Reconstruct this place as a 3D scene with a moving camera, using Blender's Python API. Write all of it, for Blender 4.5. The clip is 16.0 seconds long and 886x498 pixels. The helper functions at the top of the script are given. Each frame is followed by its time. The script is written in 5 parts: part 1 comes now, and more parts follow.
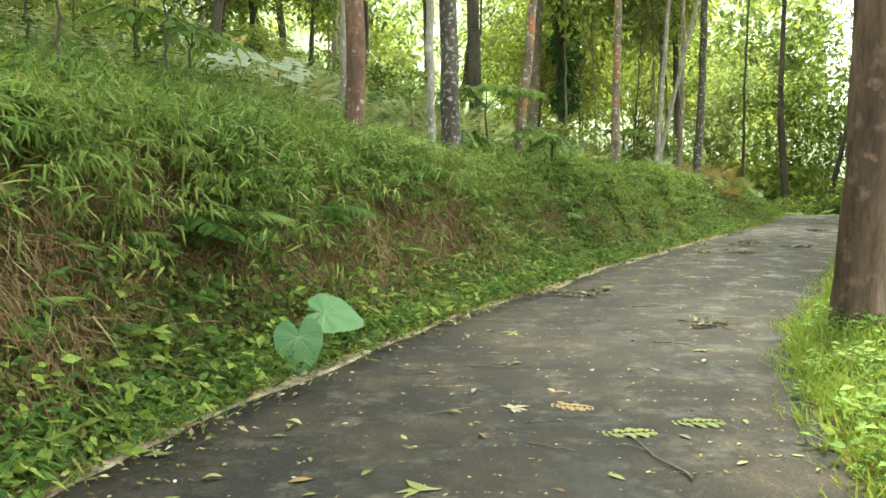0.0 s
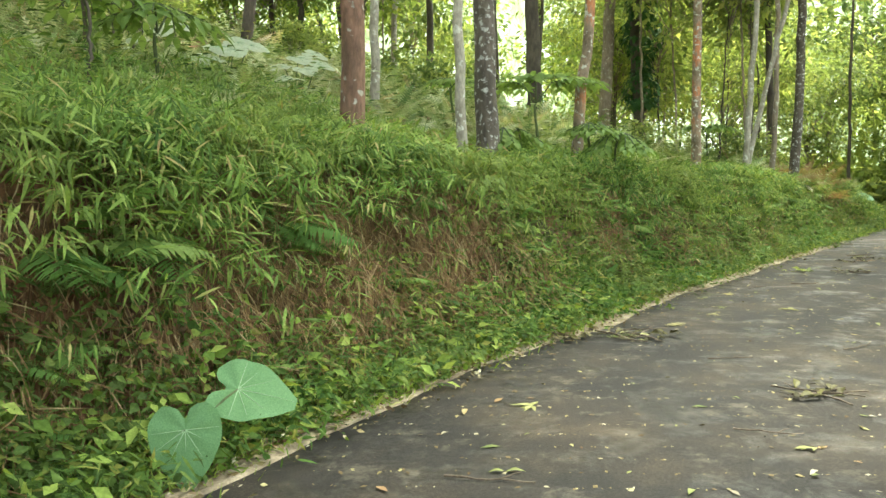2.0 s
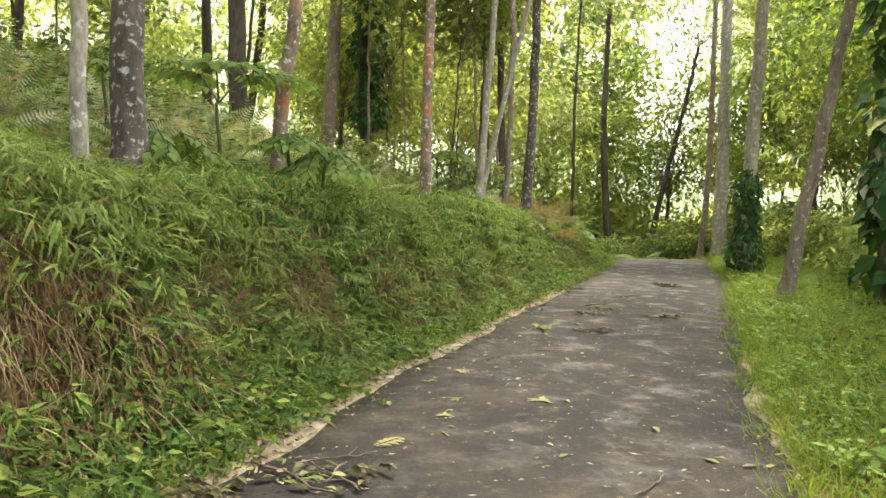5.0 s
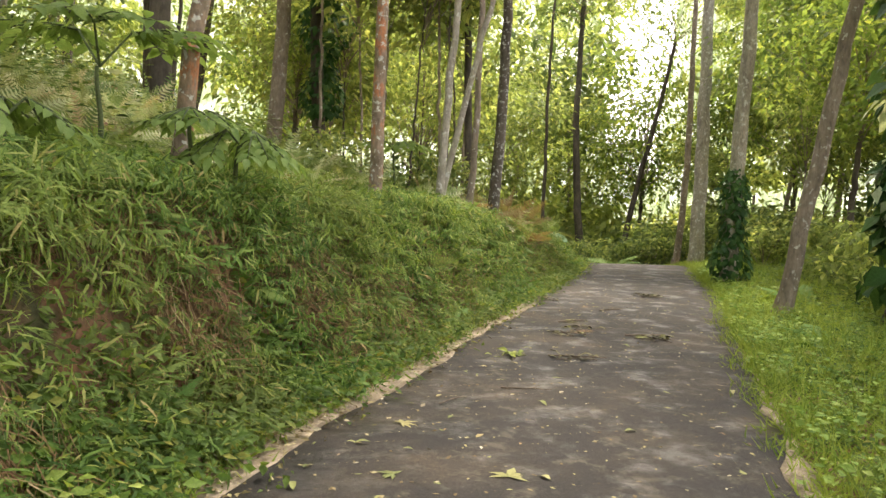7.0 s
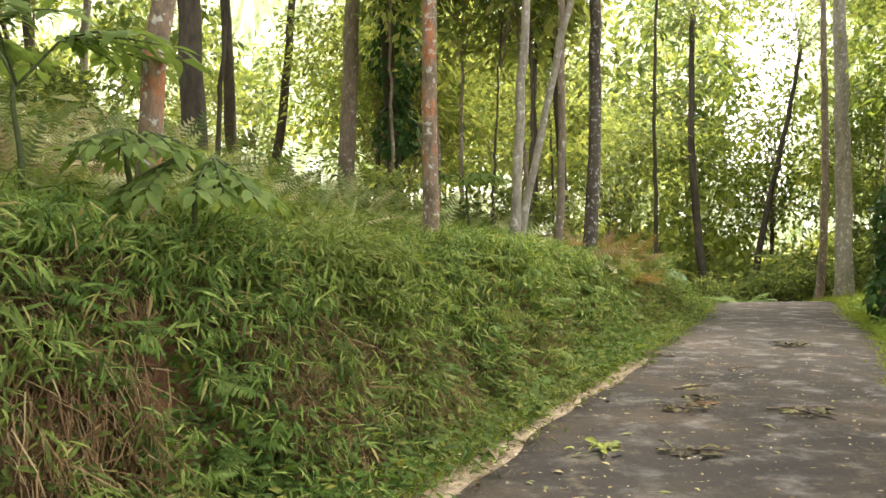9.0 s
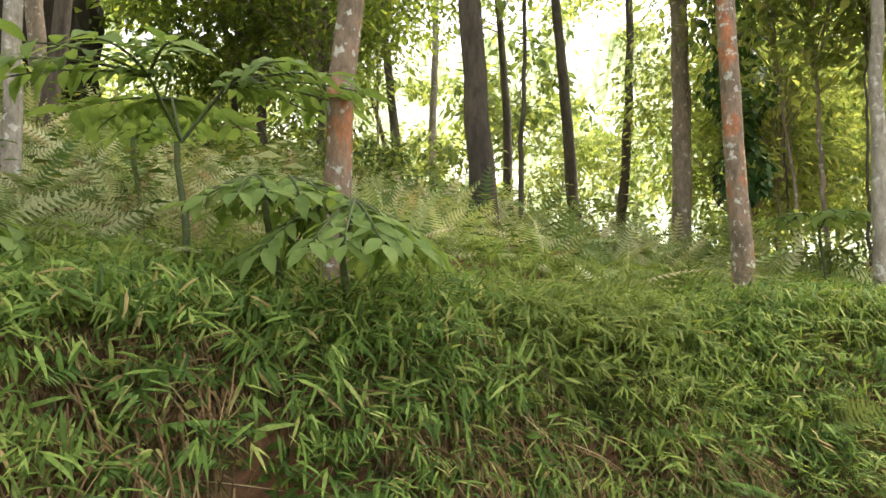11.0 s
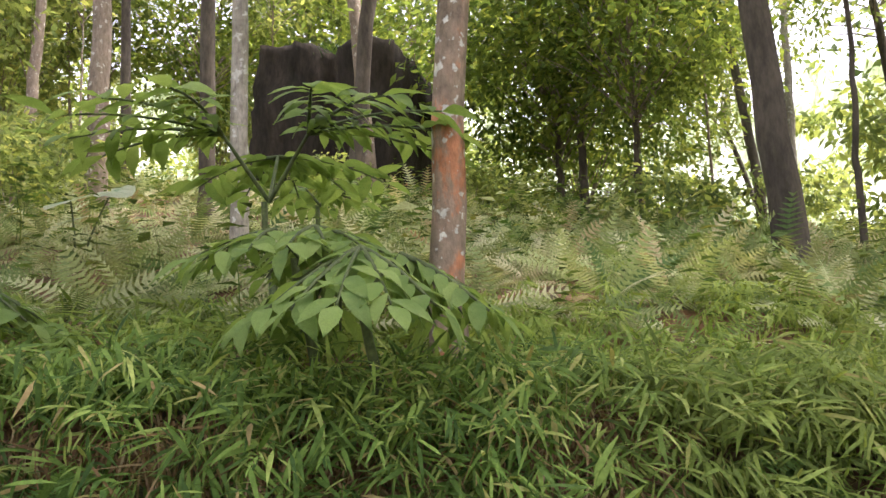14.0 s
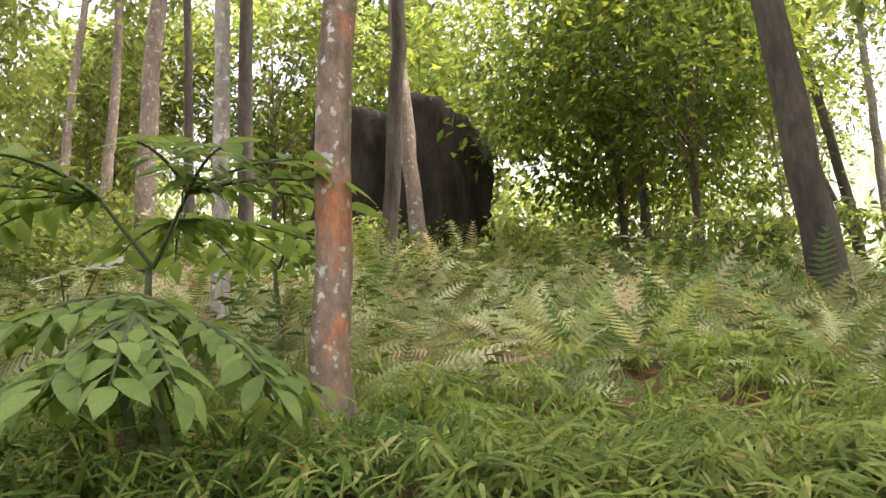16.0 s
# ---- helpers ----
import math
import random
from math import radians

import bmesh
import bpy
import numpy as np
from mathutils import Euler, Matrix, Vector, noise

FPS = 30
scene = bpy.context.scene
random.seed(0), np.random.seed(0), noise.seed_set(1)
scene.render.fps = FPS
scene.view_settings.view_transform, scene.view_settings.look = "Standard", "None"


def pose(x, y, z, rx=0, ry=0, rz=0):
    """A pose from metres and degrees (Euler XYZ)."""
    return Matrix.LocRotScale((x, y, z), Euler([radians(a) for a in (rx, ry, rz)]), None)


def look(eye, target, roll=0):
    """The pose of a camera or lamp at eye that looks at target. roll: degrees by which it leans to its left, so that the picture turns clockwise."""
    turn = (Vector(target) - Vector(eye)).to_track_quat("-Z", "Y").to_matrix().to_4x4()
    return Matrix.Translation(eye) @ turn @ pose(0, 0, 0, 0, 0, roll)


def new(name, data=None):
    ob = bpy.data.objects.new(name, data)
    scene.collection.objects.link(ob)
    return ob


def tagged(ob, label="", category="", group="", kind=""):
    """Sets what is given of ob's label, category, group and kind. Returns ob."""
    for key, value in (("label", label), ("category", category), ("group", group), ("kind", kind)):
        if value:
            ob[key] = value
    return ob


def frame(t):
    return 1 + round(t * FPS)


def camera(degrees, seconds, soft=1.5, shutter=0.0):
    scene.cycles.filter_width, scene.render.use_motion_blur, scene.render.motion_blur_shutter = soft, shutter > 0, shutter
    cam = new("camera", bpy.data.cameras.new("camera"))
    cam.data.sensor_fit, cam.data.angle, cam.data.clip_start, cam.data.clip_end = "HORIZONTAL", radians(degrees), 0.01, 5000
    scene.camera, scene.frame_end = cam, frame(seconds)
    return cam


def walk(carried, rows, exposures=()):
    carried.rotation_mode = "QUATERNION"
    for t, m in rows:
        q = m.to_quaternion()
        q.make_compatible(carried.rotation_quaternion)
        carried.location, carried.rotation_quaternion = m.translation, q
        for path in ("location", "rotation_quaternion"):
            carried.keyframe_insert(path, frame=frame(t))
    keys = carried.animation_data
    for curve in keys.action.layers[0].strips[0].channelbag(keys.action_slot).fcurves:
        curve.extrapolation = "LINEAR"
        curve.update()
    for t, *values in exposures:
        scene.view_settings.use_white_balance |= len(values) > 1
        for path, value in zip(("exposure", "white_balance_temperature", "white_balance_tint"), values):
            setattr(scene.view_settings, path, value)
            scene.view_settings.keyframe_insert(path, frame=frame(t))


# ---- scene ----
cam = camera(59.0, 16.0)
PATH = [
    (0, (-0.086, 0.167, 1.367), (-0.008, 2.156, 1.172), -0.0),
    (0.5, (0.135, 0.587, 1.362), (0.153, 2.576, 1.156), -1.2),
    (1, (0.288, 1.066, 1.359), (0.252, 3.053, 1.138), -1.2),
    (1.5, (0.426, 1.547, 1.381), (0.339, 3.536, 1.186), -1.2),
    (2, (0.565, 2.026, 1.394), (0.428, 4.013, 1.211), -0.8),
    (2.5, (0.601, 2.499, 1.408), (0.417, 4.485, 1.252), -0.8),
    (3, (0.721, 2.933, 1.403), (0.517, 4.921, 1.322), -0.7),
    (3.5, (0.793, 3.402, 1.393), (0.81, 5.4, 1.296), -0.1),
    (4, (0.955, 3.822, 1.417), (1.174, 5.807, 1.305), 0.6),
    (4.5, (1.104, 4.257, 1.441), (1.466, 6.22, 1.316), 1.5),
    (5, (1.239, 4.709, 1.476), (1.768, 6.634, 1.353), 2.0),
    (5.2, (1.313, 4.874, 1.461), (1.837, 6.8, 1.334), 2.2),
    (7.3, (2.004, 6.54, 1.467), (2.616, 8.44, 1.345), 2.9),
    (7.5, (2.117, 6.727, 1.447), (2.713, 8.633, 1.323), 2.7),
    (8, (2.352, 7.148, 1.478), (2.899, 9.068, 1.365), 2.5),
    (8.2, (2.433, 7.325, 1.477), (2.938, 9.257, 1.38), 2.1),
    (10.3, (3.596, 9.022, 1.404), (3.33, 11.003, 1.485), -1.5),
    (10.5, (3.647, 9.158, 1.403), (3.247, 11.116, 1.489), -1.2),
    (11, (3.738, 9.538, 1.429), (3.103, 11.427, 1.592), -1.7),
    (11.5, (3.921, 9.839, 1.427), (3.045, 11.62, 1.675), -2.5),
    (12, (4.022, 10.156, 1.427), (2.956, 11.827, 1.701), -1.7),
    (12.5, (4.083, 10.452, 1.442), (2.92, 12.044, 1.779), -2.4),
    (13, (4.213, 10.691, 1.442), (2.847, 12.107, 1.801), -1.9),
    (13.5, (4.296, 10.895, 1.439), (2.869, 12.251, 1.793), -2.1),
    (14, (4.334, 11.155, 1.463), (2.885, 12.486, 1.819), -2.4),
    (14.5, (4.418, 11.39, 1.474), (2.915, 12.648, 1.872), -1.8),
    (15, (4.536, 11.623, 1.5), (2.999, 12.826, 1.938), -1.4),
    (15.5, (4.578, 11.874, 1.49), (3.0, 13.018, 1.94), -1.6),
    (16, (4.615, 12.133, 1.502), (3.029, 13.24, 2.011), -3.4),
]
walk(cam, [(t, look(eye, target, roll)) for t, eye, target, roll in PATH], exposures=[(0, 2.65, 6900, -3), (2.5, 2.7, 6800, 0), (5, 2.5, 7100, 14), (8, 2.4, 7300, 18), (10.5, 2.5, 7200, 17), (12.5, 2.3, 6600, 21), (14, 2.4, 6600, 26), (16, 2.4, 6800, 28)])

# ---- world, sun and exposure ----
SUN_UP, SUN_ROUND = 60, 44
world = bpy.data.worlds.new("world")
scene.world = world
world.use_nodes = True
wn, wl = world.node_tree.nodes, world.node_tree.links
wn.clear()
sky = wn.new("ShaderNodeTexSky")
sky.sky_type = "NISHITA"
sky.sun_disc = False
sky.sun_elevation, sky.sun_rotation = radians(SUN_UP), radians(SUN_ROUND)
sky.air_density, sky.dust_density, sky.ozone_density = 1.0, 1.5, 1.0
pale = wn.new("ShaderNodeHueSaturation")
pale.inputs["Saturation"].default_value = 0.35
back = wn.new("ShaderNodeBackground")
back.inputs["Strength"].default_value = 0.15
wout = wn.new("ShaderNodeOutputWorld")
wl.new(sky.outputs[0], pale.inputs["Color"])
wl.new(pale.outputs[0], back.inputs[0])
wl.new(back.outputs[0], wout.inputs[0])

sun = new("sun", bpy.data.lights.new("sun", "SUN"))
sun.data.energy, sun.data.angle, sun.data.color = 1.9, radians(12), (1.0, 0.95, 0.84)
SUN_FROM = Vector((math.sin(radians(SUN_ROUND)) * math.cos(radians(SUN_UP)), math.cos(radians(SUN_ROUND)) * math.cos(radians(SUN_UP)), math.sin(radians(SUN_UP))))
sun.matrix_world = look(SUN_FROM * 60, (0, 0, 0))

# ---- materials ----
rng = np.random.default_rng(7)


def nodes_of(name):
    m = bpy.data.materials.new(name)
    m.use_nodes = True
    nt = m.node_tree
    return m, nt.nodes, nt.links, nt.nodes["Principled BSDF"], nt.nodes["Material Output"]


def ramp(ns, stops):
    r = ns.new("ShaderNodeValToRGB")
    el = r.color_ramp.elements
    while len(el) < len(stops):
        el.new(0.5)
    for e, (p, c) in zip(el, stops):
        e.position, e.color = p, (*c, 1)
    return r


def noise_tex(ns, ls, scale, detail=4, rough=0.55, coord="Object", stretch=(1, 1, 1)):
    tc, mp, nz = ns.new("ShaderNodeTexCoord"), ns.new("ShaderNodeMapping"), ns.new("ShaderNodeTexNoise")
    mp.inputs["Scale"].default_value = stretch
    nz.inputs["Scale"].default_value, nz.inputs["Detail"].default_value, nz.inputs["Roughness"].default_value = scale, detail, rough
    ls.new(tc.outputs[coord], mp.inputs[0])
    ls.new(mp.outputs[0], nz.inputs["Vector"])
    return nz


def mixed(ns, ls, kind, fac, a, b):
    mx = ns.new("ShaderNodeMix")
    mx.data_type, mx.blend_type = "RGBA", kind
    for sock, v in ((0, fac), (6, a), (7, b)):
        if isinstance(v, (int, float)):
            mx.inputs[sock].default_value = v
        elif isinstance(v, tuple):
            mx.inputs[sock].default_value = (*v, 1)
        else:
            ls.new(v, mx.inputs[sock])
    return mx.outputs[2]


def leaf_mat(name, stops, patch, scale=0.5, through_light=0.35, gloss=0.45, island=True, amount=0.45):
    """Leaves: colour by leaf, larger patches over them, thin enough to let light through."""
    m, ns, ls, bsdf, out = nodes_of(name)
    if island:
        src = ns.new("ShaderNodeNewGeometry").outputs["Random Per Island"]
    else:
        src = ns.new("ShaderNodeObjectInfo").outputs["Random"]
    r = ramp(ns, stops)
    ls.new(src, r.inputs[0])
    nz = noise_tex(ns, ls, scale, 3)
    pr = ramp(ns, [(0.42, (0, 0, 0)), (0.62, (1, 1, 1))])
    ls.new(nz.outputs[0], pr.inputs[0])
    sc = ns.new("ShaderNodeMath")
    sc.operation = "MULTIPLY"
    sc.inputs[1].default_value = amount
    ls.new(pr.outputs[0], sc.inputs[0])
    col = mixed(ns, ls, "MIX", sc.outputs[0], r.outputs[0], patch)
    fine = noise_tex(ns, ls, 60, 2)
    fr = ramp(ns, [(0.3, (0.75, 0.75, 0.75)), (0.7, (1.15, 1.15, 1.15))])
    ls.new(fine.outputs[0], fr.inputs[0])
    col = mixed(ns, ls, "MULTIPLY", 1.0, col, fr.outputs[0])
    ls.new(col, bsdf.inputs["Base Color"])
    bsdf.inputs["Roughness"].default_value = gloss + 0.12
    bsdf.inputs["Specular IOR Level"].default_value = 0.09
    tr, mx = ns.new("ShaderNodeBsdfTranslucent"), ns.new("ShaderNodeMixShader")
    warm = mixed(ns, ls, "MULTIPLY", 1.0, col, (1.45, 1.38, 0.82))
    ls.new(warm, tr.inputs[0])
    mx.inputs[0].default_value = through_light
    ls.new(bsdf.outputs[0], mx.inputs[1])
    ls.new(tr.outputs[0], mx.inputs[2])
    ls.new(mx.outputs[0], out.inputs[0])
    return m


def rough_mat(name, stops, scale, bump, fine=40, stretch=(1, 1, 1), rough=0.9, spots=None, spot_scale=6, spot_at=(0.58, 0.62), bump_scale=None):
    """Bark, soil, stone and paving: two scales of colour, spots with edges of their own, relief."""
    m, ns, ls, bsdf, out = nodes_of(name)
    nz = noise_tex(ns, ls, scale, 6, 0.6, stretch=stretch)
    r = ramp(ns, stops)
    ls.new(nz.outputs[0], r.inputs[0])
    col = r.outputs[0]
    if spots:
        sp = noise_tex(ns, ls, spot_scale, 3, 0.6)
        sr = ramp(ns, [(spot_at[0], (0, 0, 0)), (spot_at[1], (1, 1, 1))])
        ls.new(sp.outputs[0], sr.inputs[0])
        col = mixed(ns, ls, "MIX", sr.outputs[0], col, spots)
    fn = noise_tex(ns, ls, fine, 4, 0.7, stretch=stretch)
    fr = ramp(ns, [(0.3, (0.6, 0.6, 0.6)), (0.7, (1.3, 1.3, 1.3))])
    ls.new(fn.outputs[0], fr.inputs[0])
    col = mixed(ns, ls, "MULTIPLY", 1.0, col, fr.outputs[0])
    ls.new(col, bsdf.inputs["Base Color"])
    bsdf.inputs["Roughness"].default_value = rough
    bsdf.inputs["Specular IOR Level"].default_value = 0.3
    bp = ns.new("ShaderNodeBump")
    bp.inputs["Strength"].default_value, bp.inputs["Distance"].default_value = bump, 0.02
    bn = noise_tex(ns, ls, bump_scale or fine * 0.6, 5, 0.7, stretch=stretch)
    ls.new(bn.outputs[0], bp.inputs["Height"])
    ls.new(bp.outputs[0], bsdf.inputs["Normal"])
    return m


M_BAMBOO = leaf_mat("bamboo_leaf", [(0.0, (0.05, 0.1, 0.028)), (0.45, (0.115, 0.2, 0.042)), (0.8, (0.21, 0.31, 0.075)), (0.93, (0.33, 0.38, 0.12)), (1.0, (0.34, 0.25, 0.12))], (0.2, 0.235, 0.06))
M_WEED = leaf_mat("weed_leaf", [(0.0, (0.035, 0.075, 0.02)), (0.5, (0.075, 0.145, 0.03)), (0.85, (0.13, 0.21, 0.045)), (1.0, (0.25, 0.25, 0.06))], (0.11, 0.12, 0.04))
M_GRASS = leaf_mat("grass_blade", [(0.0, (0.1, 0.165, 0.035)), (0.5, (0.19, 0.28, 0.055)), (1.0, (0.31, 0.38, 0.1))], (0.22, 0.27, 0.06), 0.8)
M_VERGE = leaf_mat("verge_leaf", [(0.0, (0.08, 0.15, 0.035)), (0.5, (0.17, 0.28, 0.065)), (0.85, (0.27, 0.38, 0.1)), (1.0, (0.36, 0.44, 0.14))], (0.2, 0.3, 0.07), 1.4)
M_DRY = leaf_mat("dry_grass", [(0.0, (0.08, 0.048, 0.027)), (0.45, (0.18, 0.112, 0.056)), (0.8, (0.28, 0.19, 0.098)), (1.0, (0.38, 0.31, 0.18))], (0.16, 0.115, 0.05), 1.2, 0.2, 0.7)
M_FERN = leaf_mat("fern_frond", [(0.0, (0.08, 0.14, 0.05)), (0.35, (0.17, 0.25, 0.085)), (0.62, (0.3, 0.37, 0.16)), (0.8, (0.46, 0.5, 0.3)), (0.9, (0.55, 0.56, 0.38)), (1.0, (0.3, 0.19, 0.1))], (0.27, 0.23, 0.1), 0.9, amount=0.42)
M_FERN_ONE = leaf_mat("hero_fern_frond", [(0.0, (0.08, 0.17, 0.045)), (0.6, (0.13, 0.23, 0.06)), (1.0, (0.24, 0.31, 0.1))], (0.16, 0.24, 0.07), 0.8, island=False)
M_CANOPY = leaf_mat("canopy_leaf", [(0.0, (0.07, 0.11, 0.05)), (0.5, (0.13, 0.19, 0.075)), (0.85, (0.23, 0.29, 0.1)), (1.0, (0.38, 0.42, 0.14))], (0.2, 0.25, 0.085), 0.25, 0.6)
M_DEEP = leaf_mat("deep_green_leaf", [(0.0, (0.06, 0.1, 0.035)), (0.5, (0.12, 0.19, 0.055)), (0.85, (0.21, 0.29, 0.075)), (1.0, (0.38, 0.42, 0.1))], (0.22, 0.27, 0.06), 0.3, 0.62)
M_UNDER = leaf_mat("understory_leaf", [(0.0, (0.11, 0.16, 0.07)), (0.5, (0.21, 0.275, 0.11)), (0.85, (0.33, 0.385, 0.15)), (1.0, (0.48, 0.5, 0.2))], (0.3, 0.37, 0.09), 0.2, 0.62)
M_BROAD = leaf_mat("broad_leaf", [(0.0, (0.12, 0.2, 0.065)), (0.6, (0.19, 0.29, 0.09)), (1.0, (0.28, 0.38, 0.13))], (0.23, 0.32, 0.1), 2.0, 0.48, 0.4, island=False)
M_IVY = leaf_mat("ivy_leaf", [(0.0, (0.02, 0.06, 0.02)), (0.6, (0.04, 0.1, 0.03)), (1.0, (0.09, 0.17, 0.05))], (0.05, 0.11, 0.03), 1.5, 0.2, 0.35)
M_TARO = leaf_mat("taro_leaf", [(0.0, (0.1, 0.21, 0.1)), (1.0, (0.15, 0.28, 0.13))], (0.14, 0.26, 0.12), 6, 0.3, 0.4, island=False)
# pale climbing leaves; on slope plants the paleness is sunlight put into the colour
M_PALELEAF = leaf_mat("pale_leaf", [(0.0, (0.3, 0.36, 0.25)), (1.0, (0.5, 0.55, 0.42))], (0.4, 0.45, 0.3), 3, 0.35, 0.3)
M_RUST = leaf_mat("rusty_frond", [(0.0, (0.13, 0.13, 0.05)), (0.5, (0.2, 0.14, 0.07)), (1.0, (0.26, 0.25, 0.09))], (0.2, 0.11, 0.06), 1.0)
M_FALLEN = leaf_mat("fallen_leaf", [(0.0, (0.12, 0.16, 0.06)), (0.28, (0.22, 0.25, 0.09)), (0.5, (0.38, 0.36, 0.17)), (0.7, (0.3, 0.19, 0.1)), (0.85, (0.13, 0.08, 0.05)), (1.0, (0.48, 0.46, 0.36))], (0.28, 0.24, 0.12), 8, 0.12, 0.5, island=False, amount=0.3)
M_SOIL = rough_mat("red_soil", [(0.3, (0.085, 0.048, 0.027)), (0.5, (0.19, 0.095, 0.048)), (0.7, (0.13, 0.085, 0.047))], 1.6, 0.8, 25, spots=(0.07, 0.07, 0.03), spot_scale=1.4, spot_at=(0.54, 0.64))
M_STEM = rough_mat("green_stem", [(0.35, (0.045, 0.07, 0.022)), (0.65, (0.09, 0.115, 0.04))], 9, 0.3, 50, rough=0.6)
M_TWIG = rough_mat("twig_bark", [(0.35, (0.07, 0.05, 0.035)), (0.65, (0.2, 0.16, 0.12))], 12, 0.4, 60)
BARKS = {
    "fissured": rough_mat("fissured_bark", [(0.3, (0.05, 0.036, 0.026)), (0.5, (0.13, 0.085, 0.06)), (0.65, (0.2, 0.13, 0.1)), (0.8, (0.3, 0.2, 0.16))], 3, 1.0, 16, (1, 1, 0.22), spots=(0.2, 0.13, 0.1), spot_scale=4.5, spot_at=(0.55, 0.66)),
    "red": rough_mat("red_brown_bark", [(0.3, (0.11, 0.07, 0.05)), (0.55, (0.2, 0.115, 0.08)), (0.75, (0.3, 0.21, 0.16))], 4, 0.8, 22, (1, 1, 0.35), spots=(0.34, 0.32, 0.27), spot_scale=9, spot_at=(0.6, 0.66)),
    "orange": rough_mat("orange_flaking_bark", [(0.3, (0.12, 0.095, 0.06)), (0.46, (0.22, 0.17, 0.12)), (0.54, (0.28, 0.2, 0.14)), (0.59, (0.42, 0.18, 0.09)), (0.75, (0.45, 0.21, 0.115))], 4.8, 0.9, 26, (1, 1, 0.5), spots=(0.5, 0.5, 0.43), spot_scale=15, spot_at=(0.58, 0.63)),
    "pale": rough_mat("pale_bark", [(0.3, (0.2, 0.18, 0.14)), (0.6, (0.36, 0.33, 0.27)), (0.8, (0.27, 0.19, 0.13))], 5, 0.4, 30, (1, 1, 0.4), spots=(0.5, 0.49, 0.43), spot_scale=10),
    "dark": rough_mat("dark_bark", [(0.3, (0.045, 0.038, 0.03)), (0.6, (0.1, 0.085, 0.065)), (0.8, (0.16, 0.14, 0.11))], 4, 0.8, 20, (1, 1, 0.3)),
    "mottled": rough_mat("mottled_bark", [(0.3, (0.06, 0.05, 0.04)), (0.6, (0.13, 0.11, 0.09)), (0.8, (0.2, 0.17, 0.13))], 4, 0.8, 20, (1, 1, 0.35), spots=(0.38, 0.38, 0.35), spot_scale=17, spot_at=(0.56, 0.64)),
    "grey": rough_mat("grey_brown_bark", [(0.3, (0.15, 0.12, 0.09)), (0.6, (0.27, 0.22, 0.17)), (0.8, (0.36, 0.31, 0.25))], 4, 0.6, 22, (1, 1, 0.35), spots=(0.46, 0.44, 0.38), spot_scale=11, spot_at=(0.6, 0.66)),
}
M_ROCK = rough_mat("dark_boulder", [(0.3, (0.016, 0.014, 0.011)), (0.55, (0.035, 0.029, 0.022)), (0.8, (0.075, 0.06, 0.045))], 2.6, 1.0, 14, (1, 1, 0.3), rough=1.0)
M_EDGE = rough_mat("concrete_edge", [(0.3, (0.13, 0.1, 0.065)), (0.5, (0.24, 0.195, 0.135)), (0.7, (0.37, 0.31, 0.22)), (0.85, (0.22, 0.18, 0.12))], 5, 0.6, 50, spots=(0.15, 0.12, 0.075), spot_scale=4)


def road_mat():
    m, ns, ls, bsdf, out = nodes_of("worn_asphalt")
    big = noise_tex(ns, ls, 0.9, 9, 0.68)
    r = ramp(ns, [(0.3, (0.014, 0.0135, 0.013)), (0.45, (0.02, 0.0185, 0.0165)), (0.55, (0.032, 0.027, 0.021)), (0.64, (0.052, 0.041, 0.029)), (0.76, (0.09, 0.071, 0.049))])
    ls.new(big.outputs[0], r.inputs[0])
    grit = noise_tex(ns, ls, 75, 5, 0.85)
    gr = ramp(ns, [(0.35, (0.45, 0.45, 0.45)), (0.52, (1.0, 1.0, 1.0)), (0.66, (2.1, 2.05, 1.9))])
    ls.new(grit.outputs[0], gr.inputs[0])
    col = mixed(ns, ls, "MULTIPLY", 1.0, r.outputs[0], gr.outputs[0])
    moss = noise_tex(ns, ls, 2.8, 8, 0.75)
    mr = ramp(ns, [(0.55, (0, 0, 0)), (0.64, (0.65, 0.65, 0.65))])
    ls.new(moss.outputs[0], mr.inputs[0])
    col = mixed(ns, ls, "MIX", mr.outputs[0], col, (0.1, 0.088, 0.066))
    ls.new(col, bsdf.inputs["Base Color"])
    wet = noise_tex(ns, ls, 2.2, 7, 0.65)
    wr = ramp(ns, [(0.36, (0.4, 0.4, 0.4)), (0.5, (0.85, 0.85, 0.85))])
    ls.new(wet.outputs[0], wr.inputs[0])
    ls.new(wr.outputs[0], bsdf.inputs["Roughness"])
    bsdf.inputs["Specular IOR Level"].default_value = 0.25
    bp = ns.new("ShaderNodeBump")
    bp.inputs["Strength"].default_value, bp.inputs["Distance"].default_value = 0.5, 0.006
    ls.new(grit.outputs[0], bp.inputs["Height"])
    ls.new(bp.outputs[0], bsdf.inputs["Normal"])
    return m


M_ROAD = road_mat()

# ---- the lie of the land ----
LEFT = [(-4.2, -30), (-3.9, -9), (-3.3, -4), (-2.55, 0), (-1.64, 3.43), (-1.17, 4.64), (-0.62, 5.78), (0.6, 8.0), (1.4, 9.2), (2.26, 10.7), (3.5, 12.5), (4.8, 14.4), (6.6, 16.95), (9.0, 20.3), (11.7, 24.6), (12.6, 27.2), (12.2, 29.5), (10.5, 32), (5, 36)]
RIGHT = [(-0.9, -30), (-0.5, -9), (0.2, -4), (0.95, 0), (1.86, 3.41), (2.26, 4.56), (3.03, 6.4), (4.15, 8.06), (5.33, 9.92), (6.1, 11.15), (7.5, 13.2), (8.48, 14.7), (11.0, 18.3), (13.0, 21.7), (15.4, 25.6), (16.0, 28.5), (15.2, 31.5), (13, 35), (8, 39)]


